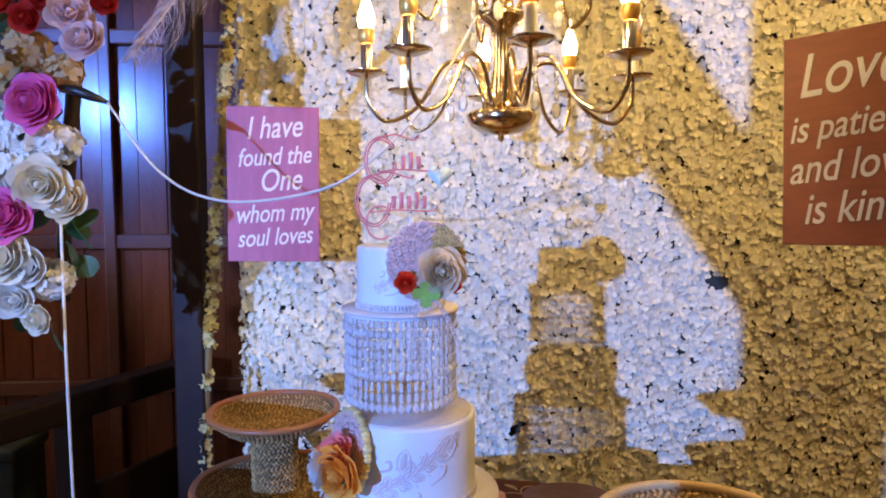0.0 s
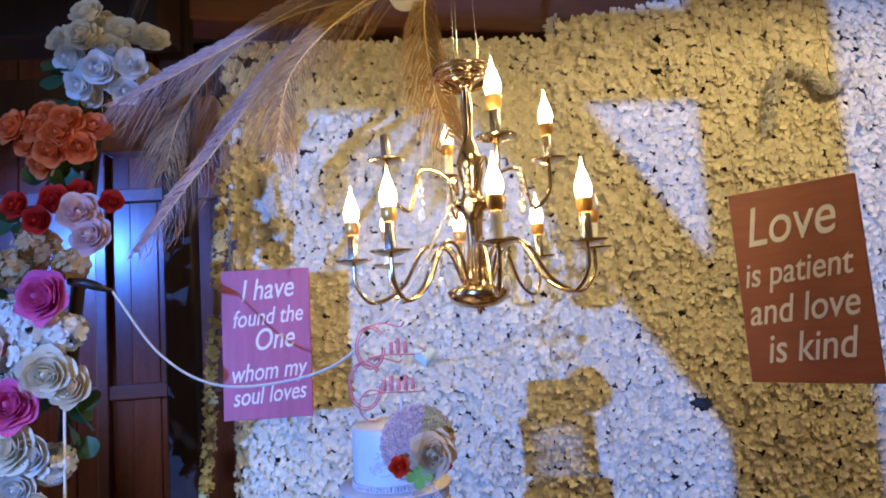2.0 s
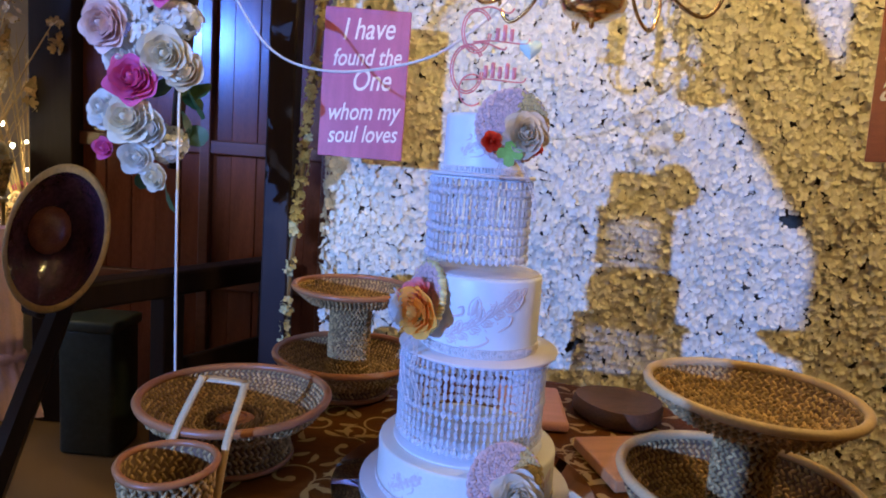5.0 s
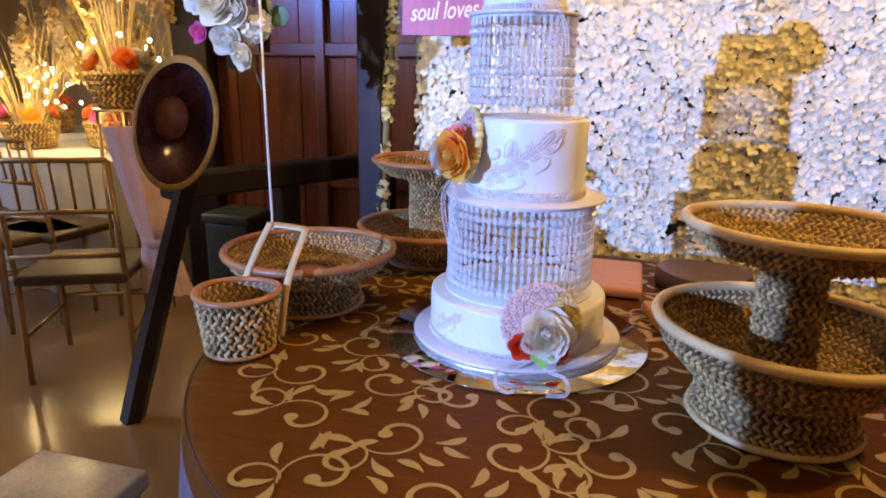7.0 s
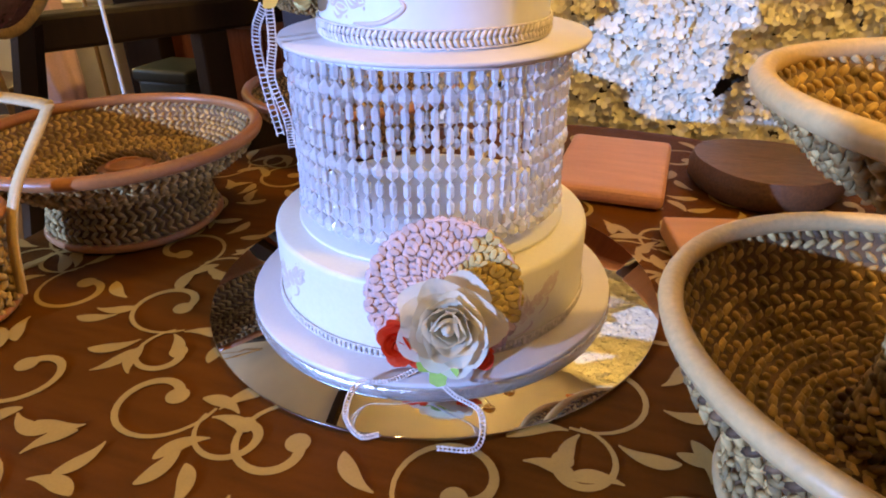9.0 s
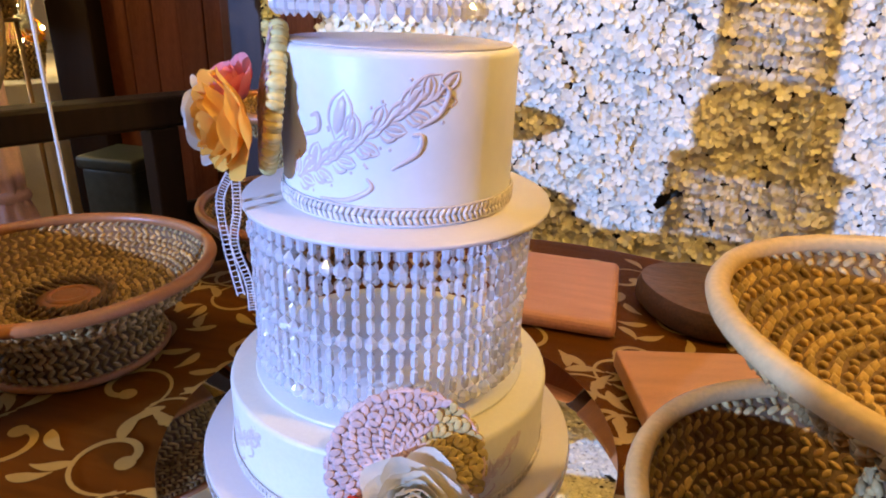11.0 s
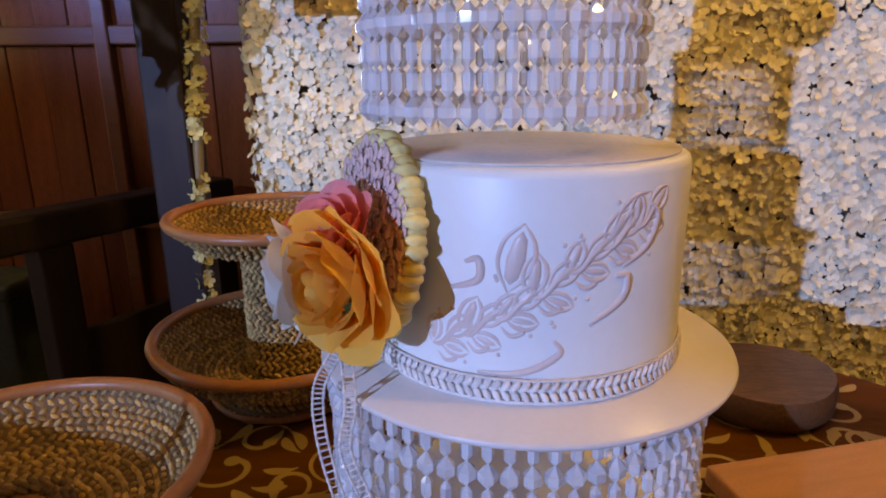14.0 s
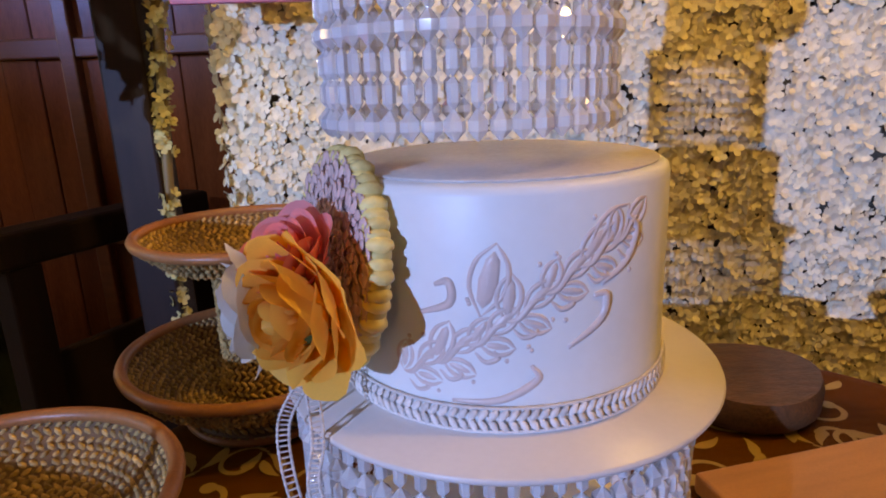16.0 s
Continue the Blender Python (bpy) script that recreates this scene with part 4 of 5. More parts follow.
for x, z in ((-0.76, 1.782), (-0.595, 1.782)):
    solid("hanging_wire", tube([(x, 2.84, z), (x, 3.02, 2.45)], 0.0004, 5), M["black"], Matrix(), "thin wire holding the wooden sign", "wire")
for x, y, z in ((0.49, 2.345, 1.863), (0.635, 2.172, 1.863)):
    solid("hanging_wire", tube([(x, y, z), (x - 0.02, y + 0.1, 2.93)], 0.0004, 5), M["black"], Matrix(), "thin wire holding the wooden sign", "wire")


# ---- chandelier ----
HX, HY = -0.155, 2.175


def chandelier():
    c = thing("chandelier", (HX, HY, 1.64), "polished brass chandelier with candle bulbs, most of them lit", "chandelier")
    prof = [(0.001, -0.012), (0.006, -0.008), (0.006, 0.0), (0.046, 0.005), (0.066, 0.016), (0.076, 0.034), (0.068, 0.040), (0.036, 0.046), (0.026, 0.075), (0.018, 0.12), (0.020, 0.165), (0.026, 0.185), (0.050, 0.198), (0.052, 0.206), (0.026, 0.214),
            (0.022, 0.235), (0.030, 0.26), (0.034, 0.285), (0.024, 0.31), (0.014, 0.33), (0.012, 0.36), (0.016, 0.39), (0.010, 0.425), (0.022, 0.44), (0.05, 0.452), (0.052, 0.468), (0.03, 0.472), (0.004, 0.474)]
    part("stem", lathe([(r * 0.82, z) for r, z in prof], 36), M["brass"], c)
    part("crown_fringe", G().add(ring(0.058, 0.458, 0.006, 30, 6, 0.004)).add(ring(0.050, 0.446, 0.005, 30, 6, 0.004)).add(ring(0.062, 0.468, 0.004, 30, 6, 0.003)), M["brass"], c)
    arms = [(k * 45, 0.235, 0.03, 0.100) for k in range(8)] + [(k * 90 + 8, 0.165, 0.20, 0.285) for k in range(4)]
    for i, (deg, r, z0, zc) in enumerate(arms):
        a = radians(deg)
        low = r > 0.2
        path = spline([(0.028, 0, z0 + 0.02), (0.055, 0, z0 + (0.085 if low else 0.06)), (0.10, 0, z0 + (0.09 if low else 0.07)), (0.145 if low else 0.115, 0, z0 + 0.02), (r - 0.035, 0, z0 - 0.008), (r - 0.004, 0, z0 + 0.025), (r, 0, zc)], 8)
        arm = part("arm", tube(path, 0.0039, 8), M["brass"], c, m=Matrix.Rotation(a, 4, "Z"))
        up = Matrix.Translation((r, 0, zc))
        part("drip_pan", lathe([(0.004, -0.006), (0.012, -0.004), (0.030, 0.002), (0.036, 0.006), (0.030, 0.005), (0.010, 0.002), (0.004, 0.004)], 24), M["brass"], arm, m=up)
        part("candle_sleeve", lathe([(0.0095, 0.002), (0.0095, 0.052), (0.008, 0.054)], 16), M["chrome"] if i % 3 else M["candle"], arm, m=up)
        if i == 10:
            continue
        part("bulb_collar", lathe([(0.010, 0.053), (0.0135, 0.060), (0.0145, 0.072), (0.0125, 0.078)], 18), M["gilt"], arm, m=up)
        lit = i not in (0, 10)
        part("flame_bulb", lathe([(0.011, 0.076), (0.0148, 0.090), (0.0142, 0.102), (0.009, 0.118), (0.0042, 0.131), (0.0012, 0.145), (0.0004, 0.149)], 16), M["bulb"] if lit else glass("unlit_bulb", (1, 0.8, 0.5)), arm, "" if lit else "unlit bulb", up)
        if lit and i % 2 == 0:
            p = Matrix.Rotation(a, 4, "Z") @ Vector((r, 0, zc + 0.095))
            lamp("bulb_lamp", "POINT", (HX + p.x, HY + p.y, 1.64 + p.z + 0.07), (0, 0, 0), 4.6, WARM, 0.015)
    for k in range(10):
        a = radians(k * 36 + 5)
        g = G()
        for j in range(5):
            g.add(blob(0.005, 0.005, 0.007, 6, 4), Matrix.Translation((0, 0, -0.013 * j)))
        g.add(blob(0.009, 0.009, 0.016, 6, 4), Matrix.Translation((0, 0, -0.075)))
        part("crystal_pendant", g.mesh("crystal_pendant", M["crystal"], False), None, c, m=Matrix.Translation((0.10 * math.cos(a), 0.10 * math.sin(a), (0.26 if k % 2 else 0.12))))
    for k in range(3):
        a = 2.1 * k
        part("suspension_wire", tube([(0.03 * math.cos(a), 0.03 * math.sin(a), 0.47), (0.01 * math.cos(a), 0.01 * math.sin(a), 1.29)], 0.0012, 5), M["chrome"], c)


chandelier()


# ---- arch: flower garland, plumes, cords ----
ARCH = thing("flower_garland", (-1.12, 2.50, 0), "hanging arch branch dressed with silk roses, peonies and hydrangeas", "flower arch")
part("arch_leg", G().add(tube([(0.02, 0.05, 1.30), (0.03, 0.05, 1.45), (0.06, 0.04, 1.7), (0.14, 0.0, 2.2), (0.30, -0.06, 2.50), (0.95, -0.15, 2.53), (1.02, -0.10, 2.70), (1.03, -0.08, 2.93)], 0.016, 10)), M["post"], ARCH)


def head(p, r, colour, kind="rose", d=None):
    d = d or (rnd.uniform(-0.35, 0.45), -1, rnd.uniform(-0.15, 0.4))
    rose(ARCH, p, d, r, colour, kind)


def cluster(centre, spread, count, r, colour, kind="rose"):
    q = rnd
    for k in range(count):
        a, u = 2.4 * k, math.sqrt((k + 0.5) / count)
        head((centre[0] + spread[0] * u * math.cos(a), centre[1] - 0.05 * (1 - u) + q.uniform(-0.02, 0.02), centre[2] + spread[1] * u * math.sin(a)), r * q.uniform(0.85, 1.15), colour, kind,
             (0.6 * u * math.cos(a), -1, 0.6 * u * math.sin(a) + 0.1))


def hydrangea(p, r, material, count=60, size=0.016):
    q = random.Random(int(p[2] * 1000))
    part("hydrangea", blossom_cloud(G(), count, r, size, q, (1, 0.8, 0.9)).mesh("hydrangea", material, False), None, ARCH, m=Matrix.Translation(Vector(p) - ARCH.matrix_world.translation))


cluster((-0.945, 2.44, 2.275), (0.118, 0.108), 11, 0.039, "white")
cluster((-0.93, 2.455, 2.268), (0.112, 0.104), 9, 0.037, "ivory")
cluster((-1.045, 2.43, 2.075), (0.095, 0.07), 10, 0.038, "orange", "full")
for p, r in (((-1.125, 2.42, 1.925), 0.036), ((-1.045, 2.42, 1.935), 0.038), ((-1.075, 2.41, 1.89), 0.036), ((-0.925, 2.42, 1.925), 0.030), ((-1.0, 2.44, 1.955), 0.032)):
    head(p, r, "red")
head((-0.985, 2.40, 1.900), 0.046, "blush", "full")
head((-0.958, 2.395, 1.845), 0.046, "blush", "full")
for p, r in (((-1.10, 2.45, 1.83), 0.05), ((-1.15, 2.45, 1.79), 0.045), ((-1.02, 2.44, 1.79), 0.036)):
    hydrangea(p, r, P["peach"])
head((-1.06, 2.40, 1.722), 0.062, "pink", "peony")
for p, r in (((-1.10, 2.44, 1.66), 0.055), ((-1.04, 2.44, 1.645), 0.045), ((-1.15, 2.45, 1.68), 0.05), ((-1.10, 2.44, 1.60), 0.055), ((-1.07, 2.45, 1.36), 0.045), ((-1.13, 2.45, 1.56), 0.05)):
    hydrangea(p, r, P["white"], 70)
head((-1.19, 2.40, 1.615), 0.060, "blush", "peony")
head((-1.055, 2.40, 1.560), 0.058, "ivory", "full")
head((-1.015, 2.42, 1.525), 0.048, "cream", "full")
head((-1.125, 2.395, 1.498), 0.060, "pink", "peony")
head((-1.16, 2.42, 1.545), 0.05, "white", "full")
head((-1.135, 2.40, 1.412), 0.062, "ivory", "full")
head((-1.20, 2.42, 1.43), 0.05, "white", "full")
head((-1.09, 2.41, 1.395), 0.05, "white", "rose")
head((-1.12, 2.41, 1.325), 0.046, "white", "rose")
head((-1.20, 2.42, 1.34), 0.036, "pink", "bud")
head((-1.075, 2.41, 1.285), 0.040, "ivory", "rose")
LEAFMESH = G().add(petal(0.5, 1.0, 0.15, 0.25, 0.02, 1, 4)).mesh("leaf", M["leaf"])
for k in range(46):
    t = rnd.random()
    x = -1.10 + 0.06 * math.sin(9 * t) + (0.15 * max(0, t - 0.7))
    d = Vector((rnd.uniform(-1, 1), rnd.uniform(-0.9, 0.1), rnd.uniform(-0.7, 0.7))).normalized()
    part("leaf", LEAFMESH, None, ARCH, m=facing(Vector((x + 0.02 * d.x, 2.47, 1.28 + 1.0 * t + 0.03 * d.z)) - ARCH.matrix_world.translation, d, rnd.random() * 6) @ Matrix.Scale(rnd.uniform(0.05, 0.075), 4))


def plume(points, blade, material, seed, droop=0.5, name="dried_palm_plume", density=190):
    """A feathery frond: a thin rachis with rows of fine blades that get shorter to the tip."""
    q = random.Random(seed)
    pts = spline(points, 40)
    o = pts[0].copy()
    f = thing(name, tuple(o), "dried feathery palm frond hanging from the arch", "dried frond", "dried fronds on the arch")
    part("stem", tube([p - o for p in pts], [0.003 * (1 - 0.75 * i / len(pts)) for i in range(len(pts))], 6), M["stalk"], f)
    g = G()
    for k in range(density * 2):
        u = 0.12 + 0.88 * (k // 2) / density
        i = min(int(u * (len(pts) - 1)), len(pts) - 2)
        p, d = pts[i] - o, (pts[i + 1] - pts[i]).normalized()
        side = d.cross(Vector((0, -1, 0.05))).normalized() * (1 if k % 2 else -1)
        length = blade * math.sin(math.pi * (0.10 + 0.86 * u)) ** 0.7 * q.uniform(0.8, 1.15)
        line = [p + side * length * s * (0.62 - 0.2 * s) + d * length * (0.75 * s + 0.25 * s * s) + Vector((q.gauss(0, 0.004), q.gauss(0, 0.008) * s, -droop * length * s * s)) for s in (0, 0.35, 0.7, 1.0)]
        vs, fs = [], []
        for j, w in enumerate((0.0011, 0.0013, 0.0009, 0.0002)):
            vs += [line[j] + Vector((0, 0, w)), line[j] - Vector((0, 0, w)) + d * w]
        for j in range(3):
            fs.append((2 * j, 2 * j + 1, 2 * j + 3, 2 * j + 2))
        g.add((vs, fs))
    tagged(part("fringe", g.mesh("fringe", material, False), None, f), kind="stuff")


plume([(-0.22, 2.33, 2.40), (-0.42, 2.30, 2.34), (-0.66, 2.28, 2.20), (-0.84, 2.27, 2.10)], 0.17, M["plume_pale"], 1, 0.7)
plume([(-0.22, 2.32, 2.38), (-0.36, 2.28, 2.30), (-0.50, 2.26, 2.15), (-0.54, 2.26, 1.98)], 0.15, M["plume"], 2, 0.5)
plume([(-0.20, 2.31, 2.38), (-0.22, 2.27, 2.26), (-0.21, 2.26, 2.12), (-0.18, 2.26, 2.0)], 0.13, M["plume"], 3, 0.5)
plume([(-0.24, 2.34, 2.39), (-0.50, 2.33, 2.22), (-0.70, 2.33, 1.98), (-0.84, 2.33, 1.80)], 0.10, M["plume_pale"], 4, 0.4)
plume([(-0.26, 2.35, 2.38), (-0.55, 2.36, 2.30), (-0.74, 2.38, 2.14), (-0.80, 2.38, 1.98)], 0.14, M["plume"], 6, 0.6)
TOPROSE = thing("arch_rose", (-0.25, 2.26, 2.365), "large white silk rose at the top of the arch", "flower")
rose(TOPROSE, (-0.25, 2.26, 2.365), (0, -0.8, -0.6), 0.075, "white", "full")
rose(TOPROSE, (-0.20, 2.28, 2.43), (0.3, -0.8, -0.2), 0.06, "ivory", "full")

CORD = thing("electric_cord", (-1.035, 2.43, 1.48), "white electric cord hanging from the garland to the floor", "cord")
part("wire", tube([p - Vector((-1.035, 2.43, 1.48)) for p in spline([(-1.035, 2.43, 1.48), (-1.036, 2.43, 1.2), (-1.034, 2.432, 0.83), (-1.03, 2.44, 0.4), (-1.05, 2.46, 0.006), (-1.25, 2.6, 0.006), (-1.5, 2.9, 0.006)], 10)], 0.0032, 8), M["cord"], CORD)
CABLE = thing("light_cable", (-0.96, 2.40, 1.735), "white cable with black plug sagging from the garland", "cable")
part("wire", tube([p - Vector((-0.96, 2.40, 1.735)) for p in spline([(-0.93, 2.42, 1.728), (-0.81, 2.36, 1.585), (-0.65, 2.22, 1.525), (-0.47, 2.14, 1.542), (-0.37, 2.12, 1.60), (-0.28, 2.13, 1.70), (-0.20, 2.16, 1.84)], 12)], 0.0026, 7), M["cord"], CABLE)
part("plug", tube([(-0.055, 0.01, 0.018), (-0.02, 0.01, 0.012), (0.0, 0.012, 0.004), (0.032, 0.02, -0.008)], [0.008, 0.011, 0.010, 0.004], 8), M["black"], CABLE, "black plug")


def vine(points, seed, label, colour, stem=True):
    q = random.Random(seed)
    pts = spline(points, 20)
    v = thing("flower_vine", tuple(pts[0]), label, "flower vine")
    if stem:
        part("stick", tube([p - pts[0] for p in pts], 0.011, 8), plain("bamboo_stick", (0.20, 0.14, 0.05), 0.5), v)
    g = G()
    for k, p in enumerate(pts):
        if noise.noise((k * 0.21, seed, 0)) < -0.12 and stem:
            continue
        for _ in range(7):
            d = Vector((q.gauss(0, 1), -abs(q.gauss(0.3, 1)), q.gauss(0, 1))).normalized()
            g.add(blossom(0.012 * q.uniform(0.7, 1.2), q), facing(p - pts[0] + 0.017 * d, d, q.random() * 6))
    part("blossoms", g.mesh("blossoms", colour, False), None, v)


vine([(-0.79, 2.93, 2.30), (-0.825, 2.93, 1.86), (-0.875, 2.94, 1.30), (-0.91, 2.94, 0.80), (-0.92, 2.95, 0.02)], 3, "leaning bamboo stick wound with blossoms, warm light painted in as yellow", P["warm_lit"])
vine([(-0.690, 3.045, 2.10), (-0.685, 3.03, 2.0), (-0.655, 3.03, 1.90)], 5, "small hanging sprig of white silk blossoms", P["white"], False)
vine([(1.04, 3.04, 2.18), (1.06, 3.02, 2.29), (1.11, 3.02, 2.41), (1.20, 3.02, 2.39), (1.28, 3.02, 2.33), (1.37, 3.04, 2.39)], 8, "trailing spray of white silk orchids on the flower wall", P["white"])


# ---- giant ladle ----
LADLE = thing("giant_ladle", (-1.80, 2.67, 0.0), "giant carved wooden ladle with coconut-shell bowl standing on the floor", "ladle")
lo = LADLE.matrix_world.translation
lt = Vector((-1.405, 2.585, 0.93)) - lo
ax = lt.normalized()
part("handle", tube([Vector((0.004, 0, 0.0)), lt * 0.3, lt * 0.7, lt], [0.043, 0.042, 0.036, 0.030], 6), M["ladle"], LADLE, "black lacquered faceted handle", smooth=False)
mb = facing(Vector((-1.405, 2.555, 1.095)) - lo, (0.42, -0.88, 0.05)) @ Matrix.Rotation(radians(-12), 4, "Z") @ Matrix.Diagonal((0.66, 1.12, 1, 1))
inner = [(0.001, -0.105), (0.06, -0.095), (0.11, -0.065), (0.145, -0.025), (0.158, 0.006)]
bowl = part("bowl", lathe(inner, 48), M["bowl_in"], LADLE, "glossy purple-brown bowl inside", mb)
part("husk", lathe([(0.158, 0.006), (0.172, 0.004), (0.178, -0.006), (0.168, -0.04), (0.13, -0.09), (0.07, -0.12), (0.001, -0.128)], 48), M["bowl_rim"], bowl, "raw tan husk rim")
part("knob", blob(0.080, 0.062, 0.05, 16, 9), plain("carved_knob", (0.20, 0.07, 0.04), 0.25, vary=0.4, scale=30, coat=0.5), bowl, "rounded boss inside the bowl", Matrix.Translation((-0.045, 0.01, -0.07)))


# ---- bench by the wall, pot, plinth ----
BENCH = thing("wooden_bench", (-1.38, 3.22, 0), "dark heavy wooden bench end against the board wall", "bench", turn=(0, 0, 62))
part("top_rail", box(1.05, 0.10, 0.09, 0.012), M["post"], BENCH, m=Matrix.Translation((0.0, 0, 0.865)), smooth=False)
part("side_panel", box(0.56, 0.03, 0.42, 0.006), M["post"], BENCH, m=Matrix.Translation((0.21, 0, 0.36)), smooth=False)
for x in (-0.05, 0.47):
    part("leg", box(0.085, 0.085, 0.822, 0.008), M["post"], BENCH, m=Matrix.Translation((x, 0, 0.411)), smooth=False)
POT = thing("glazed_pot", (-1.90, 3.60, 0), "square grey-green glazed planter standing on the floor", "planter")
part("body", box(0.24, 0.22, 0.56, 0.02, 3), M["grey_pot"], POT, m=Matrix.Translation((0, 0, 0.28)))
part("rim", box(0.26, 0.24, 0.05, 0.015, 3), M["grey_pot"], POT, m=Matrix.Translation((0, 0, 0.575)))
PLINTH = thing("marble_plinth", (-1.36, 1.90, 0), "low white marble-patterned display block", "plinth")
part("slab", box(0.32, 0.34, 0.05, 0.008), M["marble"], PLINTH, m=Matrix.Translation((0, 0, 0.275)))
part("block", box(0.29, 0.31, 0.25, 0.006), M["marble"], PLINTH, m=Matrix.Translation((0, 0, 0.125)))


# ---- dining hall behind ----
def chair(place, yaw, label):
    c = thing("banquet_chair", place, label, "chair", "banquet chairs", (0, 0, yaw))
    s = 0.20
    part("seat", box(0.42, 0.42, 0.045, 0.015, 3), M["seat"], c, m=Matrix.Translation((0, 0, 0.44)))
    for x in (-s, s):
        part("back_post", tube([(x, s, 0), (x, s - 0.01, 0.44), (x, s + 0.05, 0.92)], 0.012, 8), M["gold_metal"], c)
        part("front_leg", tube([(x, -s, 0), (x, -s + 0.01, 0.43)], 0.012, 8), M["gold_metal"], c)
        part("stretcher", tube([(x, -s, 0.20), (x, s, 0.20)], 0.008, 6), M["gold_metal"], c)
    for z, dy in ((0.92, 0.05), (0.72, 0.03), (0.54, 0.01)):
        part("back_rail", tube([(-s, s + dy, z), (s, s + dy, z)], 0.011, 8), M["gold_metal"], c)
    for k in range(5):
        x = -0.13 + 0.065 * k
        part("spindle", tube([(x, s + 0.03, 0.72), (x, s + 0.05, 0.92)], 0.006, 6), M["gold_metal"], c)
    part("front_stretcher", tube([(-s, -s, 0.24), (s, -s, 0.24)], 0.008, 6), M["gold_metal"], c)
    return c


chair((-2.28, 3.05, 0), 205, "gold metal banquet chair with brown seat pad")
chair((-3.02, 3.42, 0), 160, "gold metal banquet chair beside a dressed table")
chair((-3.75, 3.1, 0), 120, "gold metal banquet chair pulled out from its table")


def drape(place, w, h, label):
    d = thing("tulle_drape", place, label, "drape")
    vs, fs = [], []
    n, rows = 36, 16
    for j in range(rows + 1):
        v = j / rows
        pinch = 0.45 + 0.55 * abs(v - 0.68) ** 0.6 + 0.25 * max(0, v - 0.68)
        for k in range(n):
            a = 2 * math.pi * k / n
            r = w * pinch * (1 + 0.12 * math.sin(9 * a + 2 * v))
            vs.append((r * math.cos(a) + 0.10 * v, 0.5 * r * math.sin(a), -h * v))
    for j in range(rows):
        for k in range(n):
            a, b = j * n + k, j * n + (k + 1) % n
            fs.append((a, b, b + n, a + n))
    part("cloth", (vs, fs), M["tulle"], d)
    part("knot", ring(w * 0.47, 0, 0.022, 28, 8, 0.006), M["tulle"], d, "gathered tulle tie", Matrix.Translation((0.068, 0, -0.68 * h)) @ Matrix.Diagonal((1, 0.5, 1, 1)))


drape((-2.08, 3.16, 1.02), 0.14, 0.70, "pink tulle sash tied on the back of a banquet chair")


def dressed_table(x, y, r, label):
    t = thing("dining_table", (x, y, 0), label, "table")
    n = 120
    vs, fs = [], []
    for j in range(9):
        v = j / 8
        for k in range(n):
            a = 2 * math.pi * k / n
            q = r + 0.05 * v + 0.03 * v * math.sin(17 * a)
            vs.append((q * math.cos(a), q * math.sin(a), 0.75 * (1 - v) + 0.005))
    for j in range(8):
        for k in range(n):
            a, b = j * n + k, j * n + (k + 1) % n
            fs.append((a, b, b + n, a + n))
    part("tablecloth", (vs, fs), M["white"], t)
    part("tabletop", lathe([(0.001, 0.74), (r, 0.74), (r + 0.004, 0.75), (r - 0.004, 0.756), (0.001, 0.756)], 64), M["white"], t)


dressed_table(-3.3, 4.5, 0.75, "round dining table in white linen")


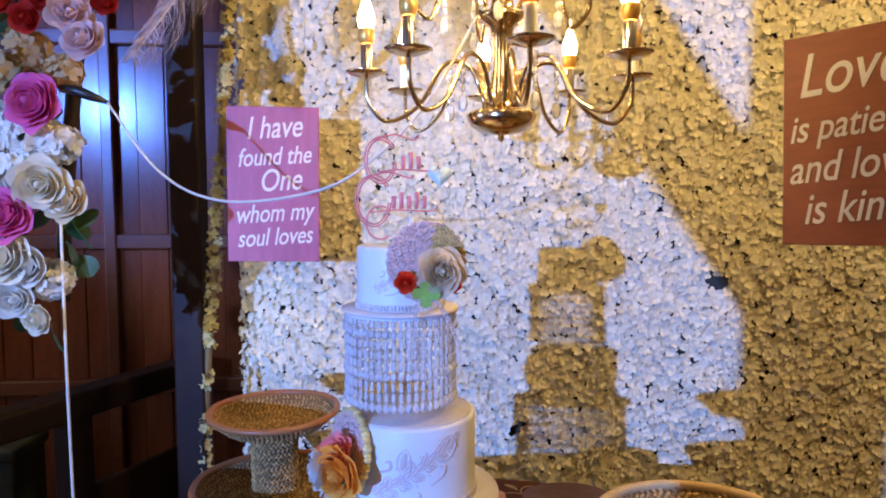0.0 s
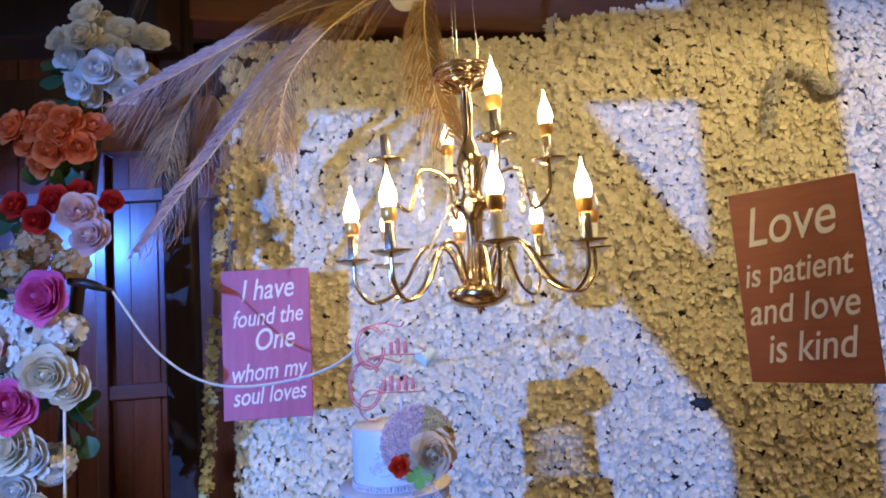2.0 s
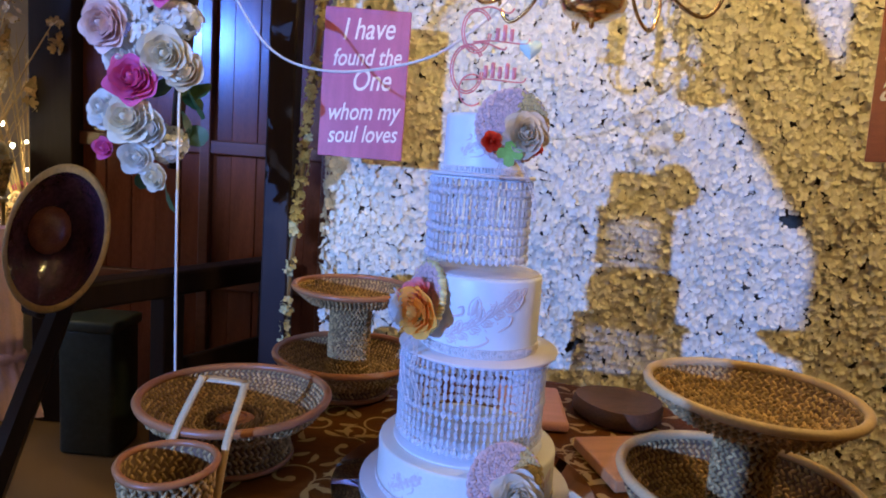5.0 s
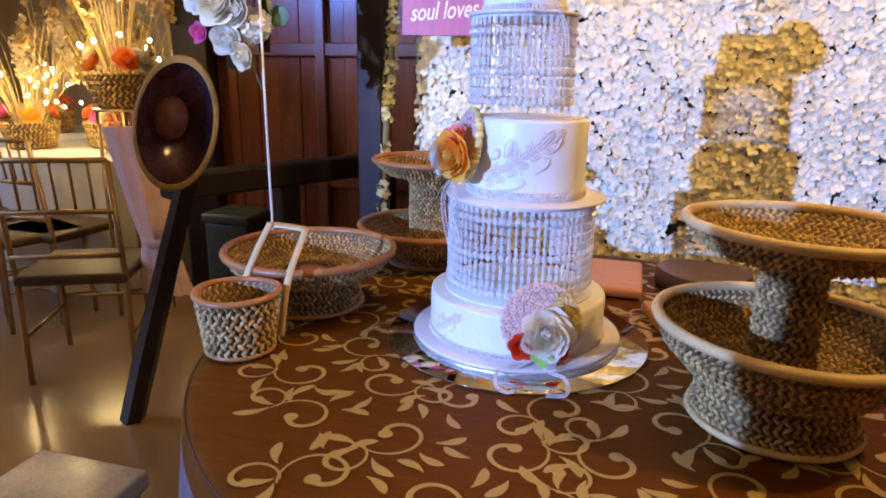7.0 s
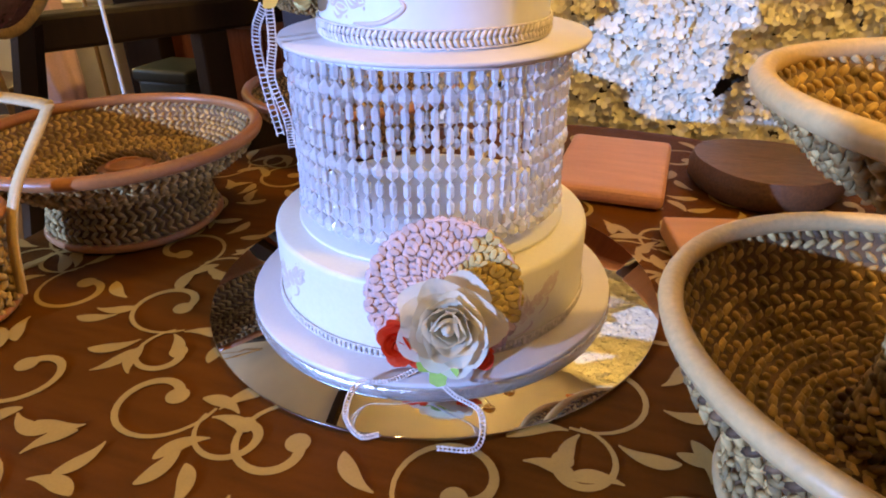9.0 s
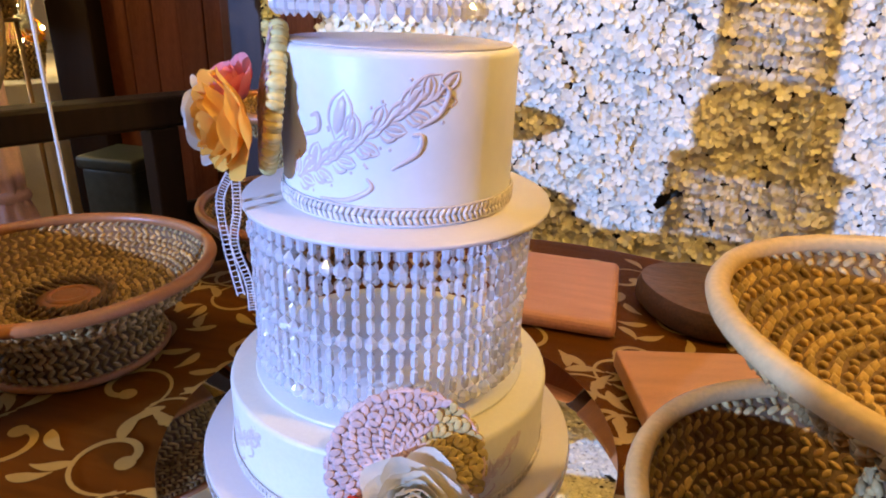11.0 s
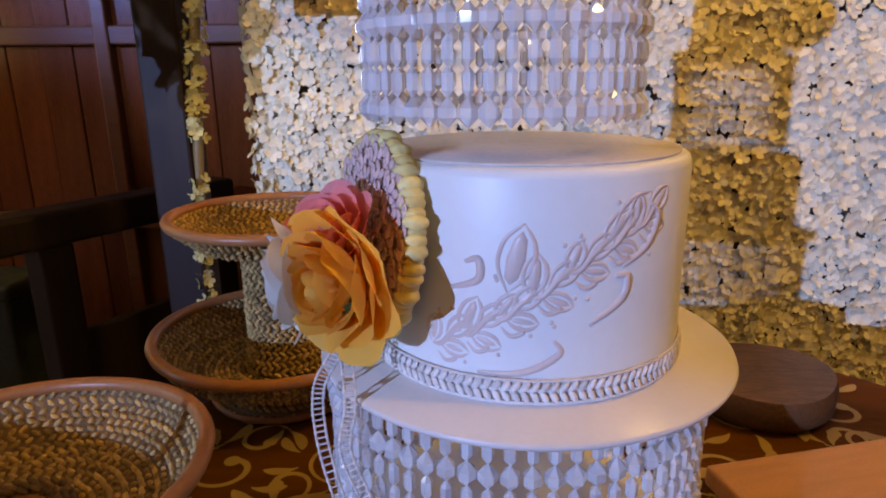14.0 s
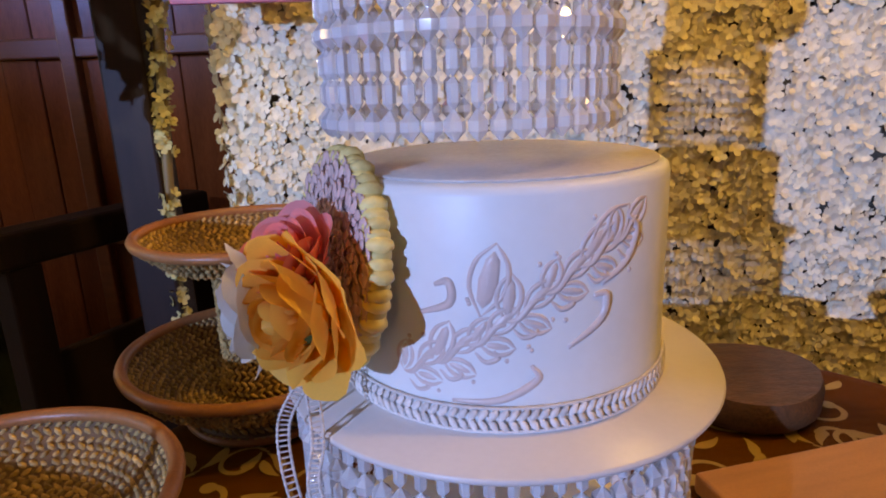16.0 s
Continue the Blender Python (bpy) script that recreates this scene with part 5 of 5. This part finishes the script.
def centrepiece(place, label, seed, h=0.9):
    v = thing("dried_arrangement", place, label, "flower arrangement")
    q = random.Random(seed)
    body = [(0.10, 0.0), (0.135, 0.02), (0.15, 0.10), (0.165, 0.16)]
    part("basket", woven_body(body, 0.02, seed), M["rope"], v)
    # dark shell again, for shade between the coils
    part("lining", shell(body, 0.003), M["rope_dark_and_gaps"], v)
    for k in range(34):
        a, s = q.uniform(0, 6.28), q.uniform(0.05, 0.42)
        tip = Vector((s * math.cos(a), s * math.sin(a), h * q.uniform(0.55, 1.0)))
        part("stalk", tube(spline([(0.04 * math.cos(a), 0.04 * math.sin(a), 0.08), tuple(tip * 0.5 + Vector((0, 0, 0.05))), tuple(tip)], 6), [0.003] * 12 + [0.001], 5), M["stalk"], v)
        if k % 2:
            g = G()
            for _ in range(16):
                d = Vector((q.gauss(0, 1), q.gauss(0, 1), q.gauss(0, 1))).normalized()
                g.add(blossom(0.022, q), facing(tip - Vector((0, 0, q.uniform(0, 0.12))) + 0.02 * d, d))
            part("seed_head", g.mesh("seed_head", M["stalk"] if k % 4 == 1 else P["cream"], False), None, v)
    for k in range(9):
        a = q.uniform(0, 6.28)
        rose(v, Vector(place) + Vector((0.13 * math.cos(a), 0.13 * math.sin(a), 0.20 + 0.05 * q.random())), (math.cos(a), math.sin(a), 0.6), 0.06, q.choice(("orange", "cream", "apricot", "pink", "white")), "full")
    for k in range(12):
        a, z = q.uniform(0, 6.28), q.uniform(0.18, 0.55)
        part("fairy_light", blob(0.010, 0.010, 0.012, 8, 6), M["fairy"], v, "", Matrix.Translation((0.17 * math.cos(a), 0.17 * math.sin(a), z)))
    # bodiless point light added in front of the basket to brighten it
    lamp("arrangement_fill", "POINT", (place[0], place[1] - 0.30, place[2] + 0.35), (0, 0, 0), 5.5, (1.0, 0.70, 0.28), 0.05)
    return v


STAND = thing("plant_stand", (-2.50, 3.62, 0), "slim gold metal flower stand", "stand")
for k in range(4):
    a = radians(45 + 90 * k)
    part("leg", tube([(0.13 * math.cos(a), 0.13 * math.sin(a), 0), (0.13 * math.cos(a), 0.13 * math.sin(a), 1.06)], 0.009, 8), M["gold_metal"], STAND)
part("top_plate", lathe([(0.001, 1.055), (0.15, 1.055), (0.15, 1.065), (0.001, 1.065)], 32), M["gold_metal"], STAND)
centrepiece((-2.50, 3.62, 1.068), "woven basket of dried stalks and silk flowers on a stand", 5)
centrepiece((-3.35, 4.45, 0.758), "basket centrepiece of dried grasses and silk flowers on a dining table", 8, 1.1)
centrepiece((-3.0, 4.75, 0.758), "tall dried grass centrepiece on a dining table", 12, 1.2)


# ---- more of the dressed hall ----
dressed_table(-4.6, 5.2, 0.75, "round dining table in white linen further back")
centrepiece((-4.5, 5.1, 0.758), "dried grass centrepiece on a far dining table", 21, 1.2)
centrepiece((-3.75, 4.2, 0.758), "golden dried centrepiece at the edge of a dining table", 23, 0.8)
centrepiece((-2.95, 4.15, 0.758), "low basket of silk flowers and dried stalks on a dining table", 27, 0.9)
chair((-2.95, 3.55, 0), 175, "gold metal banquet chair tucked to a dressed table")
chair((-3.6, 3.62, 0), 185, "gold metal banquet chair tucked to a dressed table")
